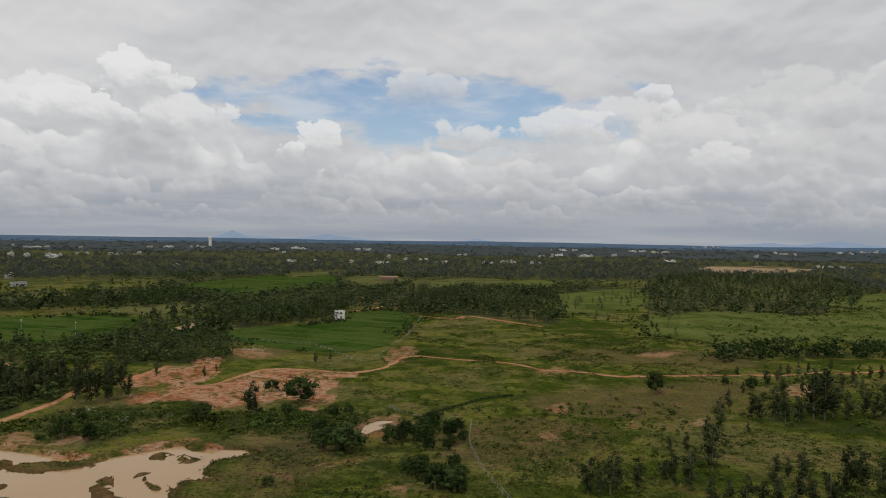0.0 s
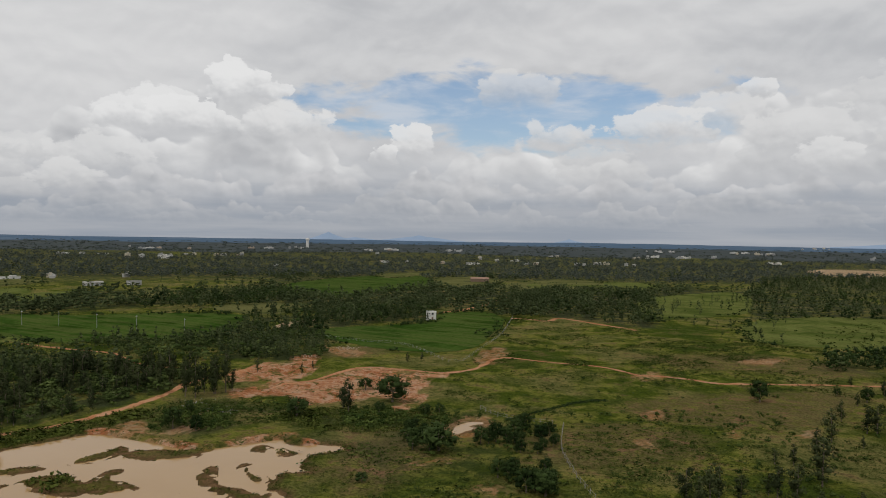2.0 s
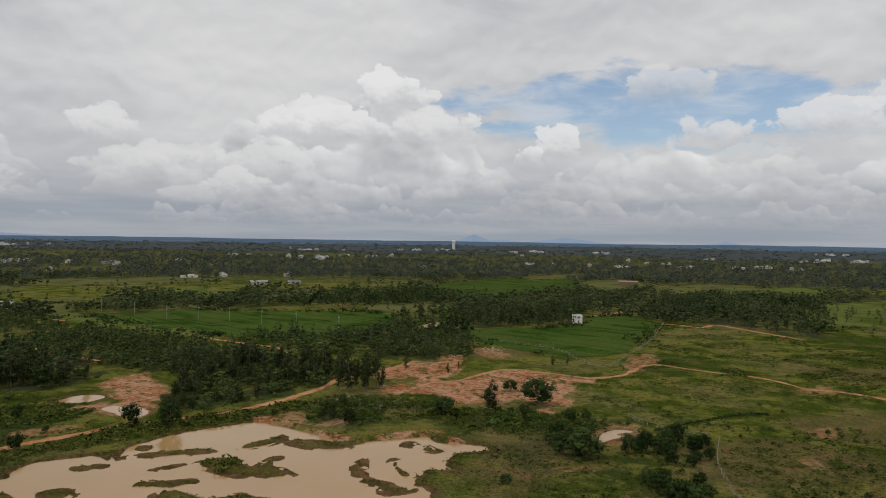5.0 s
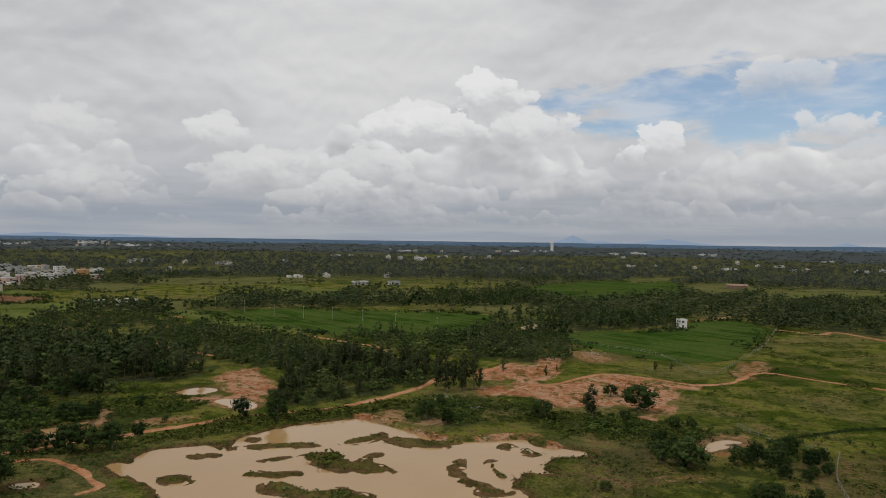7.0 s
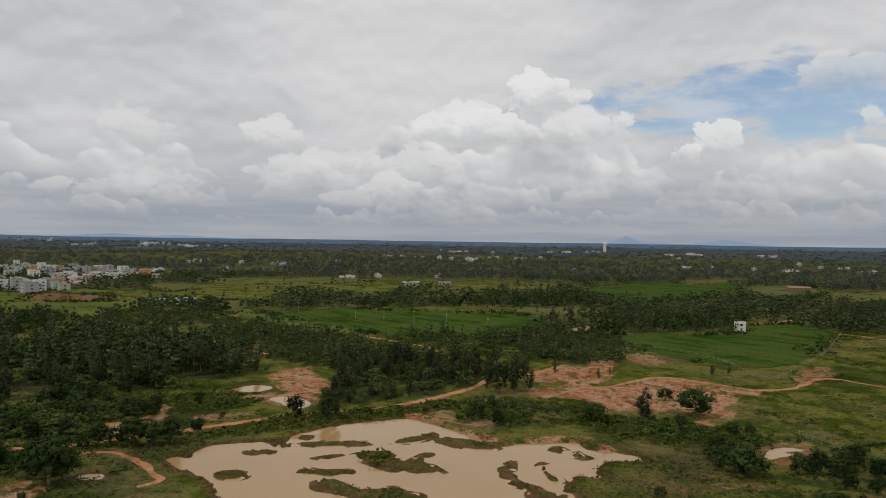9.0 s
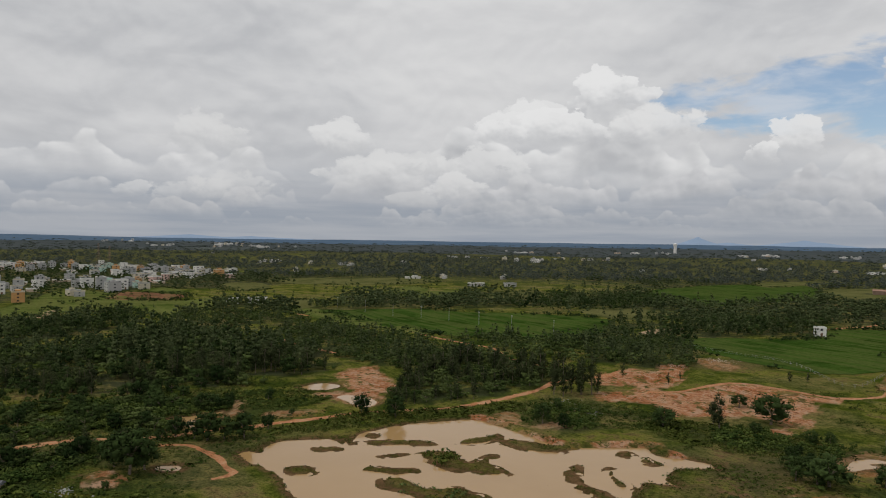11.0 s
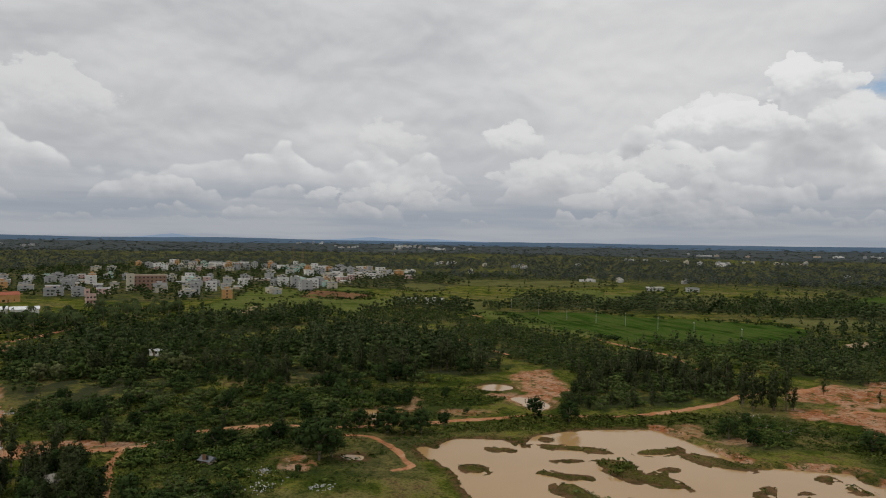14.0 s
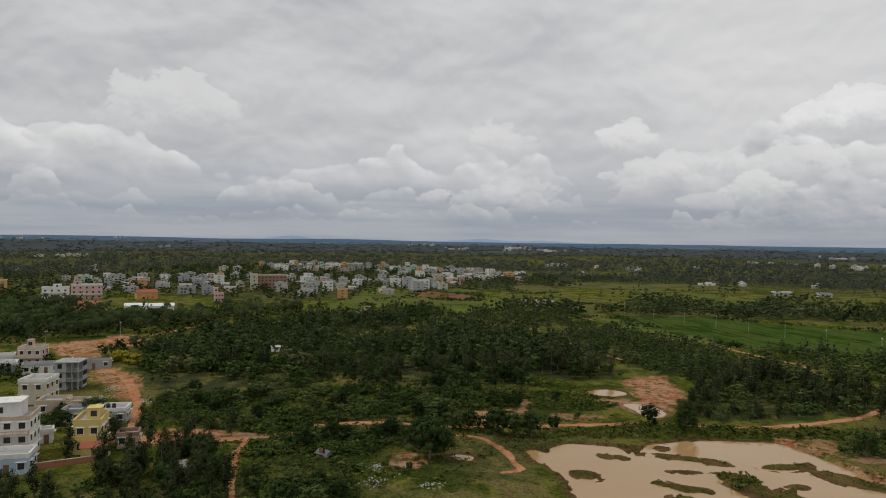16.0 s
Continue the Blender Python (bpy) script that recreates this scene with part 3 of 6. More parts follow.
MAT = {
    "ground": material("ground", build_ground, 1.0, 0.0),
    # haze painted in: greyed plain first, then a bluer plain that glows
    "far": material("hazed_country", build_far((0.040, 0.050, 0.052), (0.054, 0.064, 0.062), (0.085, 0.096, 0.080)), 0.95, 0.05),
    "blue": material("haze_glow_plain", build_far((0.046, 0.072, 0.106), (0.056, 0.083, 0.118), (0.085, 0.112, 0.145), 0.55), 1.0, 0.0),
    # aerial haze as a pale blue base colour, with glow
    "hill": material("haze_glow_hill", build_far((0.15, 0.195, 0.26), (0.155, 0.20, 0.268), (0.16, 0.205, 0.27), 0.8), 1.0, 0.0),
    "road": material("red_dirt_road", build_road, 1.0, 0.0),
    "water": material("muddy_water", build_water),
    "crop": material("green_crop", build_crop((0.024, 0.055, 0.008), (0.054, 0.092, 0.017), 0.25), 1.0, 0.0),
    "pasture": material("pasture", build_crop((0.072, 0.082, 0.026), (0.138, 0.134, 0.050), 0.5), 1.0, 0.0),
    "meadow": material("fresh_meadow", build_crop((0.064, 0.090, 0.018), (0.130, 0.148, 0.040), 0.5), 1.0, 0.0),
    "plough": material("ploughed_earth", build_crop((0.16, 0.08, 0.045), (0.24, 0.125, 0.07), 0.4), 1.0, 0.0),
    "sand": material("pale_quarry_earth", build_crop((0.30, 0.20, 0.12), (0.42, 0.31, 0.20), 0.4), 1.0, 0.0),
    "euca": material("eucalyptus_leaf", build_leaf((0.024, 0.033, 0.015), (0.064, 0.078, 0.034)), 0.95, 0.03),
    "round": material("dark_leaf", build_leaf((0.016, 0.03, 0.01), (0.05, 0.076, 0.025)), 0.95, 0.03),
    "scrub": material("scrub_leaf", build_leaf((0.034, 0.056, 0.016), (0.094, 0.122, 0.042)), 0.95, 0.03),
    # leaf colour greyed and blued to stand for haze over the farthest woods
    "hazeleaf": material("haze_leaf", build_leaf((0.05, 0.064, 0.058), (0.088, 0.104, 0.09)), 0.9, 0.1),
    "palm": material("palm_leaf", build_leaf((0.03, 0.044, 0.018), (0.068, 0.088, 0.036)), 0.95, 0.03),
    "bloom": material("yellow_bloom", build_leaf((0.16, 0.15, 0.02), (0.32, 0.26, 0.03)), 0.95, 0.03),
    "reed": material("reed_leaf", build_leaf((0.04, 0.058, 0.011), (0.084, 0.096, 0.024)), 0.95, 0.03),
    "weed": material("weed_leaf", build_leaf((0.024, 0.042, 0.01), (0.092, 0.112, 0.03)), 0.9, 0.0),
    "pale": material("pale_leaf", build_leaf((0.095, 0.105, 0.045), (0.15, 0.16, 0.08)), 0.95, 0.03),
    # eucalyptus leaf made lighter: haze over the farther woods put into its colour
    "plantation": material("haze_lightened_leaf", build_leaf((0.034, 0.05, 0.022), (0.086, 0.106, 0.048)), 0.95, 0.03),
    "bushleaf": material("thorn_bush_leaf", build_leaf((0.026, 0.048, 0.012), (0.092, 0.122, 0.032)), 0.95, 0.03),
    "bark": material("bark", build_bark, 0.95, 0.1),
}


# ---- mesh helpers ----
def fast_mesh(name, verts, faces, mat, attrs=None, normals=None):
    """A mesh from arrays; all faces have one number of corners."""
    verts, faces = np.asarray(verts, np.float32), np.asarray(faces, np.int32)
    me = bpy.data.meshes.new(name)
    k = faces.shape[1]
    me.vertices.add(len(verts))
    me.vertices.foreach_set("co", verts.ravel())
    me.loops.add(faces.size)
    me.loops.foreach_set("vertex_index", faces.ravel())
    me.polygons.add(len(faces))
    me.polygons.foreach_set("loop_start", np.arange(0, faces.size, k, dtype=np.int32))
    for key, values in (attrs or {}).items():
        a = me.attributes.new(key, "FLOAT", "POINT")
        a.data.foreach_set("value", np.asarray(values, np.float32))
    me.update(calc_edges=True)
    if normals is not None:
        me.normals_split_custom_set_from_vertices(np.asarray(normals, np.float32))
    me.materials.append(mat)
    return me


class Shape:
    """Collects quads and triangles for one mesh."""

    def __init__(self):
        self.v, self.f = [], []

    def box(self, x0, y0, z0, x1, y1, z1):
        n = len(self.v)
        self.v += [(x, y, z) for z in (z0, z1) for x, y in ((x0, y0), (x1, y0), (x1, y1), (x0, y1))]
        self.f += [tuple(n + i for i in f) for f in ((3, 2, 1, 0), (4, 5, 6, 7), (0, 1, 5, 4), (1, 2, 6, 5), (2, 3, 7, 6), (3, 0, 4, 7))]
        return self

    def tube(self, path, radii, sides=6):
        n = len(self.v)
        path = [Vector(p) for p in path]
        for i, (p, r) in enumerate(zip(path, radii)):
            way = (path[min(i + 1, len(path) - 1)] - path[max(i - 1, 0)]).normalized()
            a = way.orthogonal().normalized()
            b = way.cross(a)
            for s in range(sides):
                q = 2 * math.pi * s / sides
                self.v.append(tuple(p + (a * math.cos(q) + b * math.sin(q)) * r))
        for i in range(len(path) - 1):
            for s in range(sides):
                t = (s + 1) % sides
                self.f.append((n + i * sides + s, n + i * sides + t, n + (i + 1) * sides + t, n + (i + 1) * sides + s))
        self.f.append(tuple(n + (len(path) - 1) * sides + s for s in range(sides)))
        return self

    def mesh(self, name, mat):
        me = bpy.data.meshes.new(name)
        me.from_pydata(self.v, [], self.f)
        me.materials.append(mat)
        me.update()
        return me


def part(name, me, parent, label=""):
    ob = new(name, me)
    ob.parent = parent
    return tagged(ob, label)


# ---- where plants stand: outline, kind, how many, heights ----
STANDS = [
    # dense wood west of the pools
    ([(-315, 40), (-335, 62), (-350, 92), (-368, 138), (-388, 212), (-322, 206), (-245, 205), (-197, 192), (-172, 160), (-182, 117), (-202, 98), (-232, 82), (-235, 60), (-260, 40)], (("acacia", 700, 3, 5.5), ("eucalyptus", 1150, 5, 9), ("broad", 500, 4, 7))),
    ([(-300, 37), (-317, 78), (-246, 92), (-201, 70), (-198, 45), (-205, 32), (-232, 31)], (("acacia", 300, 2.6, 4.2), ("broad", 40, 3.4, 5.2), ("bush", 260, 1.0, 2.2))),
    # scrub in the south-west
    ([(-199, 27), (-200, 55), (-194, 85), (-175, 104), (-160, 120), (-150, 100), (-140, 70), (-124, 52), (-110, 48), (-100, 30), (-128, 20), (-150, 40)], (("bush", 1900, 0.7, 2.2), ("broad", 60, 2.6, 4.6), ("acacia", 130, 1.8, 3.2))),
    ([(-153, 56), (-163, 72), (-153, 92), (-143, 92), (-135, 75), (-139, 58)], (("broad", 8, 3, 5), ("eucalyptus", 6, 4, 6), ("bush", 60, 0.8, 1.8))),
    # woods between the road and the crop fields
    ([(-360, 225), (-350, 268), (-290, 266), (-230, 258), (-188, 246), (-120, 228), (-106, 209), (-107.2, 178.3), (-109.2, 167.8), (-112, 160.6), (-117.3, 152), (-121.2, 145.4), (-131, 152), (-150, 182), (-167, 190), (-198, 190), (-260, 222)], (("acacia", 640, 2.2, 4.0), ("eucalyptus", 380, 4, 7), ("bush", 420, 1.0, 2.4))),
    ([(-157, 248), (-184, 292), (-140, 300), (-98, 313), (-78, 255), (-94, 246), (-113, 243), (-126, 241)], (("eucalyptus", 260, 4, 7.5), ("acacia", 140, 3, 4.5))),
    # rim of the pond and thickets
    ([(-92, 175), (-68, 177), (-62, 180), (-32, 184), (-20, 176), (-27, 158), (-49, 156), (-67, 162), (-72, 154), (-88, 153)], (("bush", 620, 0.7, 2.0), ("broad", 7, 3, 4))),
    ([(-30, 160), (-21, 162), (-18, 148), (-23, 143)], (("broad", 8, 3.2, 4.6), ("bush", 10, 1, 2))),
    ([(-9, 164), (2, 174), (6, 158), (1, 146), (-9, 152)], (("broad", 12, 2.4, 4), ("bush", 26, 1, 2))),
    ([(-4, 142), (4, 140), (5, 126), (-3, 126)], (("broad", 9, 3.4, 4.8), ("bush", 20, 1, 2))),
    # right-hand groves
    ([(102.7, 271), (113, 269.4), (139.1, 278.1), (189.7, 286.7), (204.4, 309), (155.3, 310.7), (129.1, 308.1), (115.5, 297.3)], (("broad", 105, 4, 7.5), ("eucalyptus", 14, 5, 8), ("bush", 60, 1, 2))),
    ([(79, 177), (84, 192), (96, 200), (130, 205), (128, 188), (111, 174)], (("bush", 40, 0.6, 1.8),)),
    ([(90, 212), (105, 228), (160, 252), (170, 240), (125, 212)], (("eucalyptus", 22, 4, 6.5), ("bush", 40, 0.8, 1.8))),
    ([(24, 120), (34, 124), (44, 126), (42, 116), (26, 114)], (("bush", 12, 0.6, 1.6),)),
    ([(47, 128), (50, 143), (58, 156), (66, 172), (71, 168), (62, 148), (54, 128)], (("bush", 14, 0.6, 1.6),)),
    ([(50, 121), (58, 129), (70, 128), (84, 134), (92, 130), (76, 118)], (("bush", 40, 0.6, 1.8),)),
    ([(-24, 436), (3, 440), (58, 387), (76, 431), (87, 560), (30, 643), (-27, 539)], (("eucalyptus", 520, 7, 11), ("broad", 80, 5, 8))),
    ([(81, 509), (179, 639), (149, 442), (124, 336), (91, 353), (65, 386)], (("eucalyptus", 60, 4, 7.5), ("bush", 40, 0.8, 1.6))),
    ([(143, 497), (149, 442), (187, 447), (293, 500), (522, 904), (424, 1019), (282, 904)], (("eucalyptus", 900, 7, 11), ("broad", 250, 5, 8))),
    # hedge of trees round the northern crop field
    ([(-140, 320), (-100, 330), (-85, 372), (-55, 385), (-60, 428), (-110, 420), (-160, 390)], (("eucalyptus", 230, 6, 9), ("broad", 60, 5, 8))),
    ([(-190, 200), (-150, 215), (-110, 205), (-104, 190), (-96, 186), (-88, 190), (-94, 200)], (("eucalyptus", 30, 6, 9),)),
    # dark trees along the edge of the wood
    ([(-236, 60), (-210, 100), (-184, 124), (-174, 112), (-196, 90), (-222, 54)], (("broad", 34, 3.2, 5.2), ("bush", 120, 1, 2))),
    # woods either side of the town road
    ([(-300, -30), (-330, -30), (-420, 0), (-440, 40), (-395, 62), (-372, 38), (-350, 20), (-328, -4)], (("broad", 150, 4, 7), ("eucalyptus", 40, 5, 9))),
    ([(-345, 46), (-330, 60), (-300, 44), (-285, 32), (-292, 22), (-318, 32)], (("broad", 40, 3, 5.5), ("bush", 40, 1, 2))),
    # trees in the yards by the houses
    ([(-147, 14), (-152, 30), (-142, 34), (-122, 30), (-112, 12), (-118, -6), (-136, -8), (-142, 4)], (("eucalyptus", 52, 4, 7), ("broad", 22, 3, 5), ("bush", 130, 1, 2.2))),
    ([(-196, -2), (-200, 14), (-182, 22), (-168, 16), (-176, 2)], (("broad", 22, 2.5, 4.5), ("bush", 40, 0.8, 2))),
    ([(-290, -20), (-292, 6), (-245, 2), (-228, -4), (-240, -14)], (("broad", 40, 2.5, 5), ("bush", 60, 0.8, 2))),
    # thickets on the rough ground west of the pond
    ([(-168, 128), (-150, 132), (-130, 118), (-122, 98), (-104, 74), (-112, 62), (-132, 66), (-150, 84), (-172, 108)], (("bush", 330, 0.4, 1.4), ("broad", 6, 1.8, 3.0))),
    ([(-95, 178), (-40, 186), (-10, 182), (-2, 150), (-18, 128), (-36, 140), (-60, 156), (-90, 158)], (("bush", 260, 0.4, 1.3),)),
    # belts of trees between the far fields
    ([(-120.7, 360), (-99.5, 359.1), (-77.9, 375.8), (-64.2, 410.6), (-62.6, 461.4), (-86.5, 466.6), (-115.8, 442.7), (-130.5, 399.1)], (("eucalyptus", 150, 5, 8), ("broad", 60, 4, 7))),
    ([(-245, 405.8), (-210.8, 419.3), (-179.3, 461.4), (-171.1, 496.6), (-207.1, 545.2), (-251.5, 520.7), (-275.5, 456.2)], (("broad", 120, 5, 9), ("eucalyptus", 110, 6, 11))),
    ([(-24.3, 517.4), (-13.8, 443.8), (9.4, 443.6), (11.7, 565.2), (-11.2, 576.2)], (("eucalyptus", 130, 7, 11),)),
    ([(-217.4, 247.1), (-178.9, 255.9), (-155.8, 258.5), (-124.8, 281.8), (-99.7, 313.7), (-114.6, 341.8), (-123.7, 319.1), (-143.9, 286.9), (-158.7, 271.2), (-184, 263.2)], (("acacia", 110, 2.5, 4.5), ("eucalyptus", 60, 4, 7))),
    # clearing north-west of the pond
    ([(-173.6, 94.7), (-163.7, 101.6), (-151.1, 116.4), (-141, 131.6), (-147, 145.7), (-158.4, 141.3), (-174.2, 124.8), (-185.2, 107)], (("bush", 260, 0.5, 1.5), ("broad", 4, 2, 3))),
    # meadow shrubs
    ([(-14, 410), (122, 330), (103, 275), (60, 200), (11, 185), (-13, 203), (-20, 240)], (("bush", 190, 0.4, 1.4),)),
    ([(-5, 180), (60, 200), (75, 165), (45, 135), (15, 130), (8, 150)], (("bush", 380, 0.3, 1.2),)),
]
WOODS = [(STANDS[i][0], d) for i, d in ((0, 0.9), (1, 0.9), (4, 0.75), (5, 0.7), (10, 0.5), (11, 0.6), (16, 0.9), (18, 0.9), (19, 0.8), (2, 0.4), (3, 0.5), (6, 0.55))]
WOODS += [(o, 0.4) for o, _ in STANDS if o[0] in ((-168, 128), (-95, 178))]


TOWN = [(-560, -30), (-600, 40), (-500, 140), (-495, 190), (-560, 330), (-640, 420), (-700, 520), (-900, 560), (-1180, 420), (-1050, 180), (-800, 20), (-700, -60)]

# ---- ground: one sheet, finer where the camera looks ----
def ground_rings(radii, angles):
    a, r = np.meshgrid(np.radians(angles), radii)
    x, y = (-np.sin(a) * r + 6 * (1 - smooth(r, 0, 40))).ravel(), (np.cos(a) * r).ravel()
    rows, cols = len(radii), len(angles)
    i = np.arange(rows - 1)[:, None] * cols + np.arange(cols)[None, :]
    j = np.arange(rows - 1)[:, None] * cols + (np.arange(cols)[None, :] + 1) % cols
    faces = np.stack([i, i + cols, j + cols, j], -1).reshape(-1, 4)
    return x, y, faces[:, ::-1]


FINE = np.concatenate([np.arange(-38, 98, 0.15), np.arange(98, 322, 3.5)])
RADII = np.concatenate([[0.01, 15, 35, 60, 80, 95], EYE / np.arange(0.44, 0.215, -0.0011), EYE / np.arange(0.215, EYE / 2400, -0.0022)])
gx, gy, gf = ground_rings(RADII, FINE)
gh, gsoil, gmud, gdry = land(gx, gy)
gr = np.hypot(gx, gy)
gwood = smooth(gr, 400, 540) * np.maximum(smooth(fbm(gx, gy, 160, 3, 61), 0.60, 0.52), smooth(gr, 640, 950) * smooth(fbm(gx, gy, 160, 3, 61), 0.86, 0.74))
for outline, dense in WOODS:
    gwood = np.maximum(gwood, dense * smooth(fbm(gx, gy, 26, 2, 65), 0.70, 0.62) * smooth(-signed(spline(outline, True, 3), gx, gy, 20) + (fbm(gx, gy, 14, 3, 63) - 0.5) * 14, -3, 5))
gwood = np.maximum(gwood, 0.85 * smooth(-signed(np.array(TOWN, float), gx, gy, 30), -5, 15) * smooth(fbm(gx, gy, 60, 2, 77), 0.62, 0.5))
ground = new("ground", fast_mesh("ground", np.stack([gx, gy, gh], 1), gf, MAT["ground"], {"soil": gsoil, "mud": gmud, "dry": gdry, "wood": gwood}))
ground.data.polygons.foreach_set("use_smooth", np.ones(len(gf), bool))
tagged(ground, "rough green pasture and scrub with patches of red earth", "ground", kind="structure")
COARSE = np.concatenate([np.arange(-38, 98, 0.5), np.arange(98, 322, 4.0)])
# both rings carry haze in their colour; the outer one also glows
for r0, r1, mat, label in ((2360, 3500, "far", "distant wooded plain with pale clearings, haze in its colour"), (3480, 4900, "blue", "farthest wooded plain, blue haze and glow in its colour")):
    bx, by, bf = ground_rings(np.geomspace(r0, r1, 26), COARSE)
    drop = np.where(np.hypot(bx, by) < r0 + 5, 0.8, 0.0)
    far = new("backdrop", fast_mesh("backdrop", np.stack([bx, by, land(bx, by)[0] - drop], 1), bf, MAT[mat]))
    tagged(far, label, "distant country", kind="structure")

# ---- hills on the horizon, in a glowing haze blue ----
HILLS = [(16.71, 0.60, 1.2, 2.4), (14.6, 0.22, 1.6, 1.4), (9.35, 0.44, 2.4, 1.3), (-2.8, 0.30, 0.9, 1.6), (-29.5, 0.42, 2.6, 1.3), (-25.0, 0.24, 2.2, 1.2), (56.5, 0.26, 2.6, 1.3), (52.0, 0.18, 3.0, 1.2), (72.0, 0.30, 1.9, 1.3)]
for at, rise, half, sharp in HILLS:
    me = bpy.data.meshes.new("hill")
    v, f, n = [], [], 40
    for i in range(n + 1):
        u = i / n * 2 - 1
        a = radians(at + u * half * 1.6)
        top = EYE + 4790 * math.tan(radians(rise)) * max(0, 1 - abs(u)) ** (1 / sharp if abs(u) < 0.08 else 1.25) * (0.9 + 0.2 * float(fbm(u * 9 + at, at, 2.0, 3, 71)))
        for r, z in ((4740, 5), (4790, max(top, 30)), (4860, 5)):
            v.append((-math.sin(a) * r, math.cos(a) * r, z))
        if i:
            k = 3 * i
            f += [(k - 3, k, k + 1, k - 2), (k - 2, k + 1, k + 2, k - 1)]
    me.from_pydata(v, [], f)
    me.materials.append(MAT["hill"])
    tagged(new("backdrop_hill", me), "low hill on the far horizon, haze blue and glowing", "distant hill", kind="structure")

# ---- standing water ----
def flat_sheet(poly, z, grow):
    c = poly.mean(0)
    ring = c + (poly - c) * grow
    return [(*p, z) for p in ring], [tuple(range(len(ring)))]


def water(poly, label, grow=1.08):
    me = bpy.data.meshes.new("water")
    v, f = flat_sheet(poly, WATER, grow)
    me.from_pydata(v, [], f)
    me.materials.append(MAT["water"])
    return tagged(new("water", me), label, "water", kind="structure")


water(POND, "shallow muddy brown pond with grassy mud islets", 1.06)
for pool in POOLS:
    water(pool, "small pool of muddy brown rain water", 1.12)


# ---- dirt roads, laid on the ground ----
def ribbon(line, width):
    line = spline(line, False, 22)
    d = np.gradient(line, axis=0)
    n = np.stack([-d[:, 1], d[:, 0]], 1) / (np.hypot(d[:, 0], d[:, 1])[:, None] + 1e-9)
    rows = []
    for k in (-0.5, -0.28, 0, 0.28, 0.5):  # edge, rut, crown, rut, edge
        w = width * (1 + (fbm(line[:, 0] + 50 * k, line[:, 1], 4, 3, 41) - 0.5) * (1.7 if abs(k) == 0.5 else 0.3))
        p = line + n * (k * w)[:, None]
        lift = 0.03 if abs(k) == 0.5 else (0.07 if k else 0.12)
        rows.append(np.column_stack([p, height(p[:, 0], p[:, 1]) + lift]))
    v = np.concatenate(rows)
    m = len(line)
    f = [(a * m + i, a * m + i + 1, (a + 1) * m + i + 1, (a + 1) * m + i) for a in range(4) for i in range(m - 1)]
    return v, f


for w, p in ROADS:
    v, f = ribbon(p, w)
    road = new("dirt_road", fast_mesh("dirt_road", v, f, MAT["road"]))
    tagged(road, "narrow red dirt track with worn, uneven edges", "dirt road", kind="structure")

